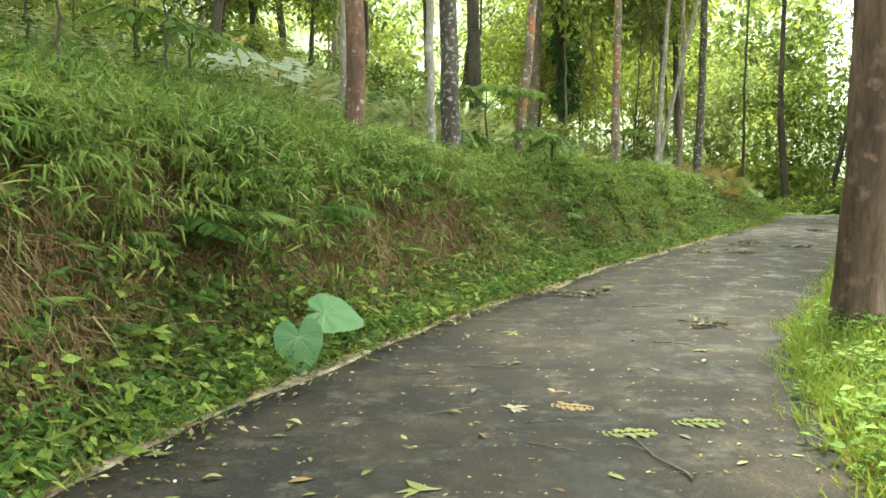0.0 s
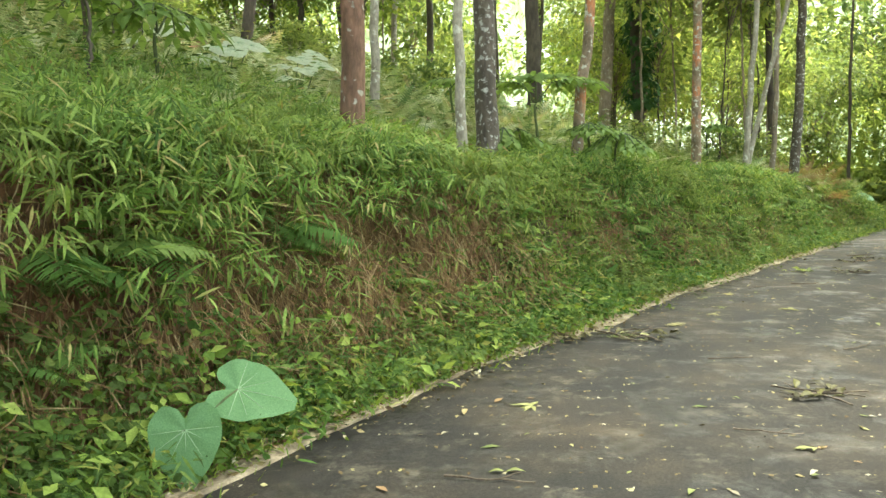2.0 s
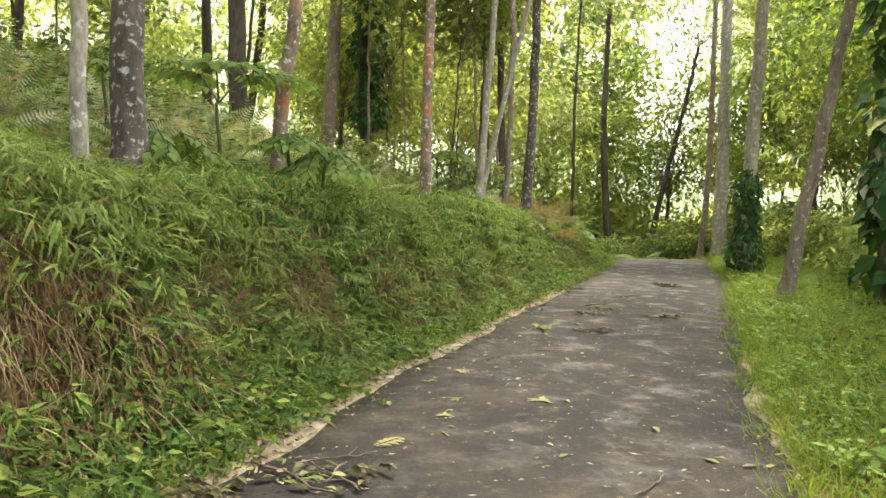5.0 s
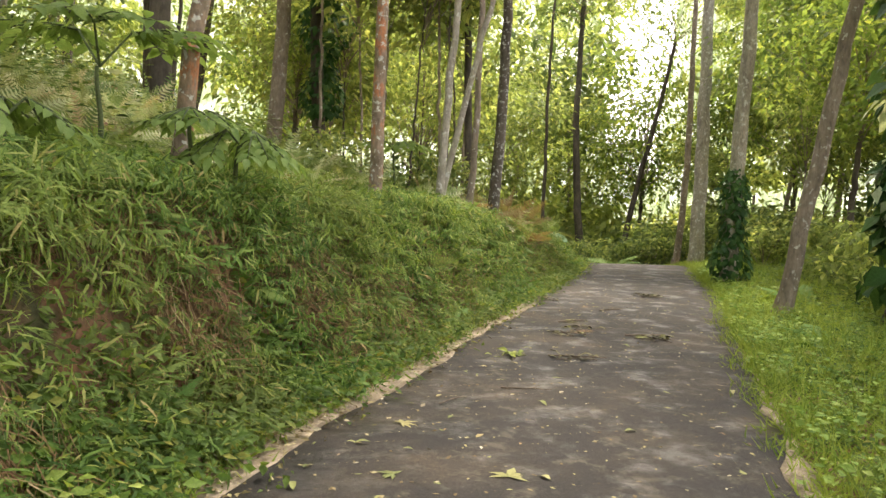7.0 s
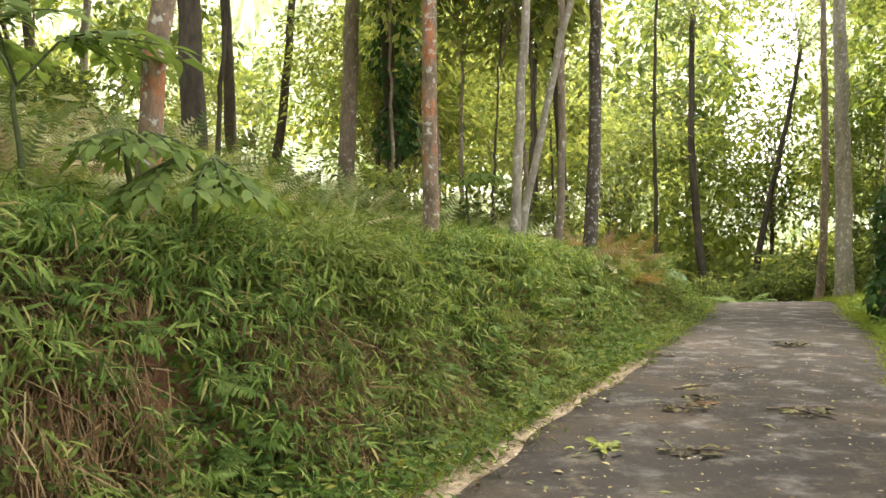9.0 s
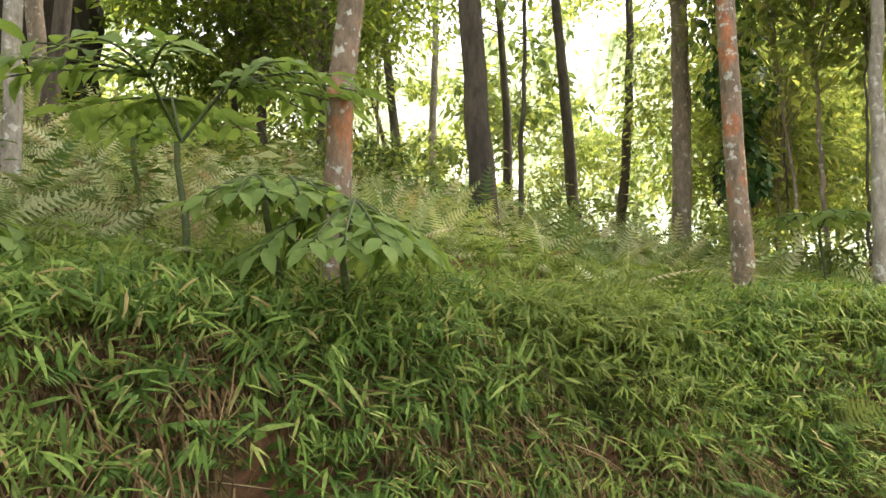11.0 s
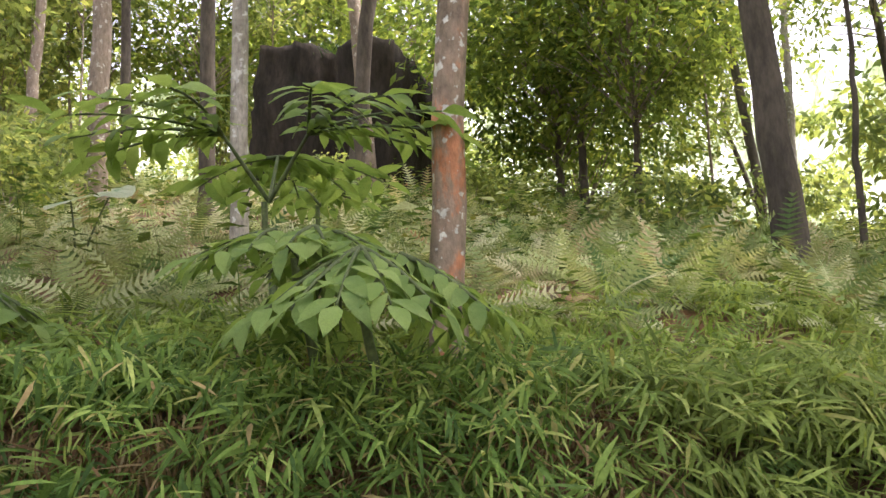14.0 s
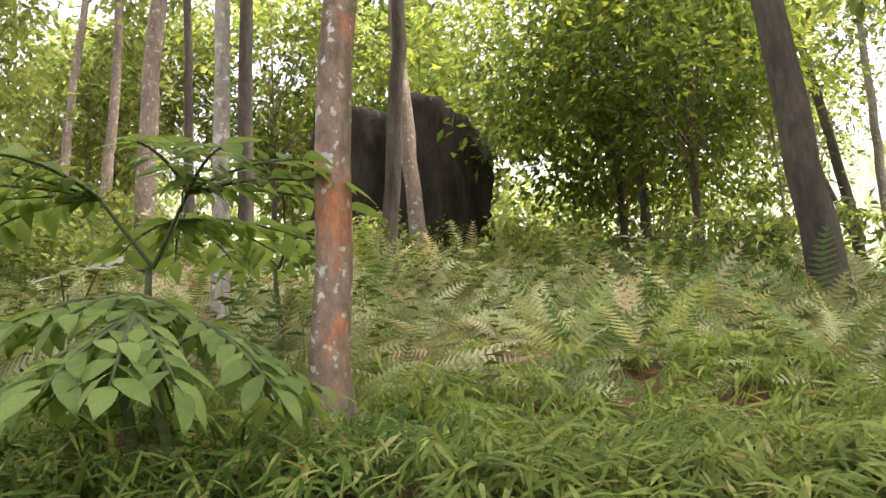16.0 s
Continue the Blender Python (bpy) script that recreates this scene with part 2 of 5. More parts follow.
def smooth_line(pts, step=0.2):
    """A smooth curve through the points, at even steps."""
    p = np.array(pts, float)
    out = []
    for i in range(len(p) - 1):
        a, b, c, d = p[max(i - 1, 0)], p[i], p[i + 1], p[min(i + 2, len(p) - 1)]
        n = max(2, int(np.linalg.norm(c - b) / 0.1))
        t = np.linspace(0, 1, n, endpoint=False)[:, None]
        ma, mb = (c - a) * 0.5, (d - b) * 0.5
        la, lc, ld = np.linalg.norm(b - a) + 1e-6, np.linalg.norm(c - b), np.linalg.norm(d - c) + 1e-6
        ma, mb = (c - a) / (la + lc) * lc, (d - b) / (lc + ld) * lc
        out.append((2 * t**3 - 3 * t**2 + 1) * b + (t**3 - 2 * t**2 + t) * ma + (-2 * t**3 + 3 * t**2) * c + (t**3 - t**2) * mb)
    q = np.vstack(out + [p[-1:]])
    s = np.r_[0, np.cumsum(np.linalg.norm(np.diff(q, axis=0), axis=1))]
    g = np.arange(0, s[-1], step)
    return np.c_[np.interp(g, s, q[:, 0]), np.interp(g, s, q[:, 1])]


EDGE_L, EDGE_R = smooth_line(LEFT), smooth_line(RIGHT)


def normals(line):
    d = np.gradient(line, axis=0)
    d /= np.linalg.norm(d, axis=1)[:, None]
    return np.c_[-d[:, 1], d[:, 0]]


NORM_L, NORM_R = normals(EDGE_L), normals(EDGE_R)


def side(line, norm, x, y):
    """Signed distance to the left of a line, and the y of the nearest point of it."""
    x, y = np.ravel(x), np.ravel(y)
    dist, near = np.empty(len(x)), np.empty(len(x))
    for i in range(0, len(x), 4000):
        dx = x[i:i + 4000, None] - line[None, :, 0]
        dy = y[i:i + 4000, None] - line[None, :, 1]
        d2 = dx * dx + dy * dy
        k = d2.argmin(1)
        r = np.arange(len(k))
        dist[i:i + 4000] = np.sign(dx[r, k] * norm[k, 0] + dy[r, k] * norm[k, 1]) * np.sqrt(d2[r, k])
        near[i:i + 4000] = line[k, 1]
    return dist, near


def step01(a, b, v):
    t = np.clip((v - a) / (b - a), 0, 1)
    return t * t * (3 - 2 * t)


def wave(x, y):
    return (np.sin(x * 1.7 + 0.8 * np.sin(y * 1.1)) + np.sin(y * 2.1 + 1.3 * np.sin(x * 0.9 + 2)) + 0.6 * np.sin(x * 4.3 + y * 3.1) + 0.5 * np.sin(y * 5.7 - x * 2.9)) / 3.1


def dip(y):
    b = np.clip(y - 24.0, 0, 9)
    return -0.02 * b * b


def height(x, y):
    x, y = np.ravel(np.asarray(x, float)), np.ravel(np.asarray(y, float))
    dl, yl = side(EDGE_L, NORM_L, x, y)
    dr, _ = side(EDGE_R, NORM_R, x, y)
    w = wave(x, y)
    tall = np.interp(yl, [-30, 0, 7, 10, 14, 17, 21, 25, 30], [1.6, 1.65, 1.6, 1.42, 1.38, 1.25, 0.95, 0.6, 0.6])
    k = np.interp(yl, [0, 13, 17, 22, 28], [0.31, 0.32, 0.26, 0.12, 0.05])
    up = step01(0.32, np.interp(yl, [13, 15.5, 24], [1.55, 1.2, 1.1]), dl + 0.1 * w) * tall
    up = up + k * (np.clip(dl - 1.7, 0, 15) - 0.55 * np.clip(dl - 16.7, 0, 40)) + 0.1 * w * np.clip(dl - 0.3, 0, 1.2)
    low = 0.03 * w * np.clip(-dr, 0, 2) - 0.02 * np.clip(-dr - 4, 0, 60)
    z = np.where(dl > 0, up, np.where(dr < 0, low, 0.0))
    on = (dl <= 0.02) & (dr >= -0.02)
    return z + dip(y) - np.where(on, 0.045, 0.0)


def height1(x, y):
    return float(height([x], [y])[0])


# ---- mesh helpers ----
def tri_mesh(name, verts, tris, mat, smooth=False):
    me = bpy.data.meshes.new(name)
    verts, tris = np.asarray(verts, np.float32).reshape(-1, 3), np.asarray(tris, np.int32).reshape(-1, 3)
    me.vertices.add(len(verts))
    me.vertices.foreach_set("co", verts.ravel())
    me.loops.add(len(tris) * 3)
    me.loops.foreach_set("vertex_index", tris.ravel())
    me.polygons.add(len(tris))
    me.polygons.foreach_set("loop_start", np.arange(0, len(tris) * 3, 3, dtype=np.int32))
    me.polygons.foreach_set("use_smooth", np.full(len(tris), smooth))
    me.update(calc_edges=True)
    me.validate()
    me.materials.append(mat)
    return me


def part(name, me, parent, label="", at=None):
    ob = new(name, me)
    ob.parent = parent
    if at is not None:
        ob.matrix_basis = at
    if label:
        ob["label"] = label
    return ob


def empty(name, x, y, z, label, category, group=""):
    ob = new(name)
    ob.location = (x, y, z)
    ob.empty_display_size = 0.1
    return tagged(ob, label, category, group)


def unit(v):
    return v / (np.linalg.norm(v, axis=-1, keepdims=True) + 1e-9)


def template_leaf(kind):
    """A leaf's outline: along, across, bend; and its triangles."""
    if kind == "blade":
        v = [(0, 0, 0), (0.28, -0.5, -0.03), (0.28, 0.5, -0.03), (0.68, -0.36, -0.14), (0.68, 0.36, -0.14), (1, 0, -0.32)]
        f = [(0, 1, 2), (1, 3, 4), (1, 4, 2), (3, 5, 4)]
    elif kind == "straw":
        v = [(0, -0.5, 0), (0, 0.5, 0), (0.5, 0.4, -0.06), (0.5, -0.4, -0.06), (1, 0, -0.3)]
        f = [(0, 1, 2), (0, 2, 3), (3, 2, 4)]
    elif kind == "oval":
        v = [(0, 0, 0), (0.4, -0.5, 0.04), (0.45, 0, -0.02), (0.4, 0.5, 0.04), (1, 0, -0.12)]
        f = [(0, 1, 2), (0, 2, 3), (1, 4, 2), (2, 4, 3)]
    elif kind == "diamond":
        v = [(0, 0, 0), (0.45, -0.5, 0.0), (0.45, 0.5, 0.0), (1, 0, -0.1)]
        f = [(0, 1, 2), (1, 3, 2)]
    else:
        n = 15
        v = [(i / n, 0, -0.42 * (i / n) ** 2) for i in range(n + 1)]
        f = []
        for i in range(2, n):
            u = i / n
            ln = 0.95 * math.sin(math.pi * min(1, u * 0.86 + 0.12)) ** 0.8
            v.append((u + 0.75 / n, 0, -0.42 * (u + 0.75 / n) ** 2))
            m = len(v) - 1
            v.append((u + 0.75 / n, 0.012, -0.42 * (u + 0.75 / n) ** 2))
            f.append((m, m + 1, i + 1))
            for sg in (-1, 1):
                v.append((u + 0.075, sg * ln * 0.5, -0.42 * u * u - 0.07 * ln))
                f.append((i, m, len(v) - 1) if sg < 0 else (m, i, len(v) - 1))
    return np.array(v, float), np.array(f, int)


def leaves(kind, p, way, up, length, width):
    """Many leaves of one outline: where each starts, which way it points and faces, its size. Vertices and triangles."""
    tv, tf = template_leaf(kind)
    n = len(p)
    way = unit(way)
    across = unit(np.cross(way, up))
    face = np.cross(across, way)
    length, width = np.broadcast_to(length, n)[:, None, None], np.broadcast_to(width, n)[:, None, None]
    v = p[:, None, :] + way[:, None, :] * (tv[None, :, 0, None] * length) + across[:, None, :] * (tv[None, :, 1, None] * width) + face[:, None, :] * (tv[None, :, 2, None] * length)
    f = tf[None] + (np.arange(n) * len(tv))[:, None, None]
    return v.reshape(-1, 3), f.reshape(-1, 3)


def joined(*pieces):
    vs, fs, k = [], [], 0
    for v, f in pieces:
        vs.append(v)
        fs.append(f + k)
        k += len(v)
    return np.vstack(vs), np.vstack(fs)


def tube(points, radii, sides=10, knobs=0.0, seed=0):
    """A bent, tapering, slightly lumpy round stem through the points."""
    g = np.random.default_rng(seed)
    p, r = np.asarray(points, float), np.asarray(radii, float)
    d = unit(np.gradient(p, axis=0))
    ref = np.where(np.abs(d[:, 2:3]) > 0.8, np.array([[1.0, 0, 0]]), np.array([[0, 0, 1.0]]))
    a = unit(np.cross(d, ref))
    b = np.cross(d, a)
    ang = np.arange(sides) / sides * 2 * np.pi
    lump = 1 + knobs * (g.random((len(p), sides)) - 0.5 + 0.8 * np.sin(ang * 3 + g.random() * 6)[None, :] * 0.5)
    v = p[:, None] + (a[:, None] * np.cos(ang)[None, :, None] + b[:, None] * np.sin(ang)[None, :, None]) * (r[:, None] * lump)[:, :, None]
    n, f = len(p), []
    i, j = np.meshgrid(np.arange(n - 1), np.arange(sides), indexing="ij")
    q0, q1 = i * sides + j, i * sides + (j + 1) % sides
    q2, q3 = q1 + sides, q0 + sides
    f = np.concatenate([np.stack([q0, q1, q2], -1).reshape(-1, 3), np.stack([q0, q2, q3], -1).reshape(-1, 3)])
    v = np.vstack([v.reshape(-1, 3), p[-1:]])
    top = (n - 1) * sides
    cap = np.array([(top + k, top + (k + 1) % sides, len(v) - 1) for k in range(sides)])
    return v, np.vstack([f, cap])


# ---- ground and road ----
def spread(lo, hi, near_lo, near_hi, fine):
    mid = np.arange(near_lo, near_hi + fine, fine)
    left, right, st = [], [], fine
    v = near_lo
    while v > lo:
        st *= 1.3
        v -= st
        left.append(v)
    v, st = mid[-1], fine
    while v < hi:
        st *= 1.3
        v += st
        right.append(v)
    return np.r_[left[::-1], mid, right]


gx, gy = spread(-900, 900, -12, 18, 0.2), spread(-900, 900, -3, 32, 0.2)
GX, GY = np.meshgrid(gx, gy, indexing="ij")
GZ = height(GX, GY)
gi, gj = np.meshgrid(np.arange(len(gx) - 1), np.arange(len(gy) - 1), indexing="ij")
q = gi * len(gy) + gj
gf = np.concatenate([np.stack([q, q + len(gy), q + len(gy) + 1], -1).reshape(-1, 3), np.stack([q, q + len(gy) + 1, q + 1], -1).reshape(-1, 3)])
ground = new("ground", tri_mesh("ground", np.c_[GX.ravel(), GY.ravel(), GZ], gf, M_SOIL, True))
tagged(ground, "red-brown forest soil rising into a cut bank", "ground", kind="structure")


def ribbon(a, b, z_of, thick, mat, name, wobble=0.0, cols=8):
    n = min(len(a), len(b))
    t = np.linspace(0, 1, n)
    ia, ib = np.linspace(0, len(a) - 1, n), np.linspace(0, len(b) - 1, n)
    A = np.c_[np.interp(ia, np.arange(len(a)), a[:, 0]), np.interp(ia, np.arange(len(a)), a[:, 1])]
    B = np.c_[np.interp(ib, np.arange(len(b)), b[:, 0]), np.interp(ib, np.arange(len(b)), b[:, 1])]
    g = np.random.default_rng(5)
    wa, wb = (g.random(n) - 0.5) * wobble, (g.random(n) - 0.5) * wobble
    d = unit(B - A)
    A, B = A - d * wa[:, None], B + d * wb[:, None]
    rows = []
    for k in range(cols + 1):
        p = A + (B - A) * k / cols
        rows.append(np.c_[p, z_of(p, k / cols)])
    lo = [np.c_[rows[0][:, :2], rows[0][:, 2] - thick], np.c_[rows[-1][:, :2], rows[-1][:, 2] - thick]]
    rows = [lo[0]] + rows + [lo[1]]
    v = np.stack(rows, 1).reshape(-1, 3)
    c = len(rows)
    i, j = np.meshgrid(np.arange(n - 1), np.arange(c - 1), indexing="ij")
    q = i * c + j
    f = np.concatenate([np.stack([q, q + 1, q + c + 1], -1).reshape(-1, 3), np.stack([q, q + c + 1, q + c], -1).reshape(-1, 3)])
    return tri_mesh(name, v, f[:, ::-1], mat, True)


road = new("road", ribbon(EDGE_L, EDGE_R, lambda p, u: dip(p[:, 1]) + 0.012 * np.sin(np.pi * u) + 0.004 * wave(p[:, 0], p[:, 1]), 0.09, M_ROAD, "road", 0.05))
tagged(road, "narrow dark worn asphalt lane strewn with leaves", "road", kind="structure")

# the pale crumbling concrete strip along the bank side
k0, k1 = np.searchsorted(EDGE_L[:250, 1], 1.0), np.searchsorted(EDGE_L[:250, 1], 17.5)
seg = slice(k0, k1)
ss = np.arange(k1 - k0)
wide = np.interp(EDGE_L[seg, 1], [7.5, 10.5], [0.05, 0.15]) + 0.04 * np.sin(ss * 0.31) + 0.03 * np.sin(ss * 0.83 + 1)
edge_in = EDGE_L[seg] - NORM_L[seg] * np.clip(wide, 0.03, 0.26)[:, None]
edge_out = EDGE_L[seg] + NORM_L[seg] * 0.05
kerb = new("concrete_edge", ribbon(edge_out, edge_in, lambda p, u: 0.01 + 0.004 * wave(p[:, 0] * 3, p[:, 1] * 3) + 0 * p[:, 0], 0.07, M_EDGE, "concrete_edge", 0.03, 3))
tagged(kerb, "pale crumbling concrete strip edging the lane", "kerb", kind="structure")

# ---- trees ----
def crown_meshes(name, seed, radius, tall, clumps, per, leaf, mat, low=0.0, kind="diamond"):
    """A crown round its foot: branches that fork out to clumps, and the leaves of the clumps."""
    g = np.random.default_rng(seed)
    u = unit(g.normal(size=(clumps, 3)))
    c = u * (0.35 + 0.65 * g.random((clumps, 1)) ** 0.6) * np.array([radius, radius, tall / 2])
    c[:, 2] += tall / 2 + low
    pieces = []
    for k in range(0, clumps, 2):
        root = np.array([0, 0, max(0.0, c[k, 2] * (0.25 + 0.3 * g.random()) - 0.2)])
        mid = root * 0.5 + c[k] * 0.5 + np.array([0, 0, 0.12 * radius])
        t = np.linspace(0, 1, 4)[:, None]
        pts = (1 - t) ** 2 * root + 2 * t * (1 - t) * mid + t * t * c[k]
        pieces.append(tube(pts, np.linspace(0.018, 0.004, 4) * (0.5 + radius / 3), 3))
    bv, bf = joined(*pieces)
    n = clumps * per
    idx = np.repeat(np.arange(clumps), per)
    size = radius * (0.12 + 0.17 * g.random(clumps))
    off = g.normal(size=(n, 3)) * np.array([1, 1, 0.55]) * size[idx][:, None]
    p = c[idx] + off
    way = unit(off * np.array([1, 1, 0.3])) + g.normal(size=(n, 3)) * 0.6 + np.array([0, 0, -0.45])
    up = np.array([0, 0, 1.0]) + g.normal(size=(n, 3)) * 0.45
    ln = leaf * (0.6 + 0.8 * g.random(n))
    lv, lf = leaves(kind, p, way, up, ln, ln * 0.42)
    return branch_mesh(name, bv, bf), tri_mesh(name + "_crown", lv, lf, mat)


def branch_mesh(name, v, f):
    return tri_mesh(name + "_branches", v, f, BARKS["grey"], True)


HIGH = [crown_meshes("high", 100 + i, 2.6, 4.2, 34, 100, 0.19, M_CANOPY) for i in range(4)]
DENSE = [crown_meshes("dense", 120 + i, 2.7, 5.6, 70, 110, 0.19, M_DEEP if i < 2 else M_UNDER) for i in range(3)]
YOUNG = [crown_meshes("young", 140 + i, 1.35, 5.2, 32, 62, 0.2, M_UNDER) for i in range(4)]
FAR = [crown_meshes("far", 160 + i, 2.6, 8.0, 34, 50, 0.46, M_UNDER if i % 2 else M_CANOPY) for i in range(3)]
BUSH = [crown_meshes("bush", 180 + i, 0.8, 1.1, 18, 62, 0.14, M_CANOPY if i == 1 else M_UNDER) for i in range(3)]


def trunk_mesh(r, h, lean, bark, seed, bend=0.12, flare=0.35, sides=14):
    g = np.random.default_rng(seed)
    z = np.r_[-0.4, 0.0, 0.15, np.linspace(0.4, h, 22)]
    ph = g.random(2) * 6
    zz = np.clip(z, 0, None)
    x = lean[0] * zz + bend * np.sin(zz * 0.45 + ph[0]) - bend * np.sin(ph[0]) + 0.012 * g.normal(size=len(z))
    y = lean[1] * zz + bend * np.sin(zz * 0.4 + ph[1]) - bend * np.sin(ph[1]) + 0.012 * g.normal(size=len(z))
    rad = r * (1 - 0.5 * zz / h) * (1 + flare * np.exp(-np.clip(z, 0, None) / 0.18))
    v, f = tube(np.c_[x, y, z], rad, sides, 0.09, seed)
    return tri_mesh("trunk", v, f, BARKS[bark], True), (x[-1], y[-1], h)


WORDS = {"fissured": "dark fissured brown bark", "red": "reddish-brown rough bark", "orange": "flaking orange and grey bark", "pale": "pale smooth bark", "dark": "dark shaded bark", "mottled": "dark bark mottled with lichen", "grey": "grey-brown bark"}


def tree(x, y, r, h, lean, bark, crown, spin=0.0, size=1.0, words="", group="forest trees", seed=None, bend=0.12, sides=14):
    z = height1(x, y)
    label = words or "tall tree with " + WORDS[bark] + " on the forest slope"
    t = empty("tree", x, y, z, label, "tree", group)
    me, top = trunk_mesh(r, h, lean, bark, seed if seed is not None else int(abs(x * 97 + y * 31)), bend, sides=sides)
    part("trunk", me, t, WORDS[bark])
    at = Matrix.Translation((top[0], top[1], top[2] - 0.9 * size)) @ Matrix.Rotation(spin, 4, "Z") @ Matrix.Scale(size, 4)
    part("branchwork", crown[0], t, at=at)
    part("crown", crown[1], t, at=at)
    return t


def h4(i):
    return HIGH[i % 4]


# the big tree at the lane's edge, its unseen crown oversized to shade the bank
tree(3.86, 6.85, 0.215, 11, (0.01, 0.0), "fissured", h4(0), 0.4, 2.0, "thick rough-barked tree standing at the lane's edge")
tree(-0.72, 9.15, 0.115, 10, (0.0, 0.0), "red", h4(1), 1.0, bend=0.04)
tree(0.17, 10.95, 0.062, 9, (0.0, 0.0), "pale", h4(2), 2.0, bend=0.03)
# larger crowns in this run sit out of view, widened to shade the bank
tree(0.47, 11.35, 0.135, 11, (0.0, 0.01), "mottled", h4(3), 0.0, 1.7, bend=0.04)
tree(1.4, 18.1, 0.155, 11, (-0.03, 0.0), "dark", h4(0), 3.0, 1.2, bend=0.04)
tree(1.7, 13.55, 0.083, 9, (0.075, 0.02), "orange", h4(1), 4.0, 1.6, bend=0.05, words="slender leaning tree with flaking orange bark on the bank")
tree(3.98, 15.85, 0.082, 10, (0.012, 0.0), "orange", h4(2), 5.0, 1.3, bend=0.04)
tree(5.03, 16.5, 0.058, 9, (0.03, 0.0), "pale", h4(3), 1.2, 0.8, bend=0.05)
# unseen crowns kept small here so that light reaches the far bank
tree(5.2, 17.1, 0.05, 8, (0.2, -0.02), "pale", h4(0), 1.9, 0.45, bend=0.03, words="thin pale leaning tree among the forest trees")
tree(6.0, 18.0, 0.055, 9, (0.0, 0.0), "grey", h4(1), 0.7, 0.5)
tree(6.75, 18.9, 0.1, 10, (0.02, 0.0), "mottled", h4(2), 2.2, 0.6)
tree(7.4, 21.9, 0.09, 10, (0.0, 0.0), "dark", h4(3), 2.9, 0.6)
tree(3.35, 22.9, 0.17, 11, (0.0, 0.0), "grey", h4(0), 1.4)
tree(-1.28, 14.12, 0.075, 9, (0.02, 0.0), "pale", h4(1), 2.6, bend=0.03)
tree(-2.7, 28.5, 0.13, 11, (0.0, 0.0), "pale", h4(2), 0.2)
tree(-5.1, 31.5, 0.2, 12, (-0.04, 0.0), "dark", h4(3), 0.9, 1.2)
tree(-3.9, 33.5, 0.13, 10, (-0.3, 0.0), "dark", h4(1), 0.9, 0.9, words="dark leaning tree on the ridge")
tree(-2.2, 33.0, 0.2, 12, (0.0, 0.0), "dark", h4(0), 1.6, 1.2)
tree(0.9, 29.5, 0.2, 11, (-0.08, 0.0), "dark", h4(1), 2.3, 1.2)
tree(1.2, 29.6, 0.15, 11, (0.12, 0.0), "dark", h4(2), 3.3, 1.1)
tree(-7.06, 14.9, 0.16, 11, (0.015, 0.0), "grey", h4(3), 0.1)
tree(-13.2, 14.6, 0.11, 11, (0.0, 0.02), "grey", h4(0), 0.5)
tree(-13.0, 15.3, 0.13, 11, (0.03, 0.03), "grey", h4(1), 0.5)
tree(-10.75, 16.6, 0.11, 10, (0.0, 0.0), "dark", h4(2), 1.1)
tree(-5.9, 16.05, 0.12, 11, (0.0, 0.0), "dark", h4(3), 1.7, 1.1)
tree(-4.35, 17.4, 0.12, 11, (0.07, 0.04), "dark", h4(0), 2.1)
tree(-6.4, 19.35, 0.15, 11, (0.0, 0.0), "grey", h4(1), 2.8)
for k, (x, y, hh, s) in enumerate(((-4.6, 23.1, 1.7, 1.1), (-5.6, 23.6, 1.3, 1.0), (-2.9, 22.3, 1.5, 0.85), (-7.6, 27.0, 3.4, 1.1), (-11.5, 24.5, 3.4, 1.1), (4.2, 27.5, 2.6, 0.9), (-14.5, 20.0, 3.4, 1.1), (5.0, 34.0, 4.0, 1.2), (14.2, 37.5, 2.6, 1.2), (20.5, 36.5, 3.4, 1.3), (22.5, 29.5, 3.6, 1.3), (9.5, 34.5, 3.2, 1.2), (18.6, 23.0, 3.6, 1.1), (16.0, 18.0, 3.2, 1.0), (13.6, 12.8, 3.4, 0.9), (20.0, 40.5, 2.0, 1.0))):
    tree(x, y, 0.1 * s, hh + 0.9, (0.02, 0.01), "dark", DENSE[k % 3 if k > 4 else k % 2], k * 0.9, s, "dark bushy tree with dense small leaves", "bushy trees", 800 + k, 0.1, 9)
tree(10.4, 24.7, 0.05, 8, (0.01, 0.0), "dark", h4(2), 2.8, 0.7)
tree(16.4, 33.8, 0.17, 11, (-0.05, 0.0), "dark", h4(3), 0.8)
tree(17.8, 33.5, 0.13, 10, (0.17, 0.0), "dark", h4(0), 0.8, 0.9)
tree(16.15, 26.2, 0.22, 12, (0.0, 0.0), "pale", h4(1), 1.8, 1.1, bend=0.05)
tree(16.4, 27.6, 0.11, 12, (0.03, 0.0), "grey", h4(2), 1.8)
V_TREE = tree(12.5, 19.95, 0.17, 12, (0.0, 0.0), "pale", h4(3), 2.5, 1.1, "pale tree wrapped in dark climbing ivy beside the lane", bend=0.04)
tree(10.15, 15.7, 0.125, 10, (0.135, -0.05), "grey", h4(0), 3.5, 0.9, "grey leaning tree on the grass beside the lane", bend=0.06)
CLIMB = tree(10.9, 14.35, 0.17, 11, (0.0, 0.0), "dark", h4(1), 0.3, 1.1, "dark tree hung with large pale climbing leaves")
IVIED = tree(4.4, 23.2, 0.15, 11, (0.0, 0.0), "dark", h4(2), 0.6, 1.1, "tree trunk thickly clothed in dark ivy")


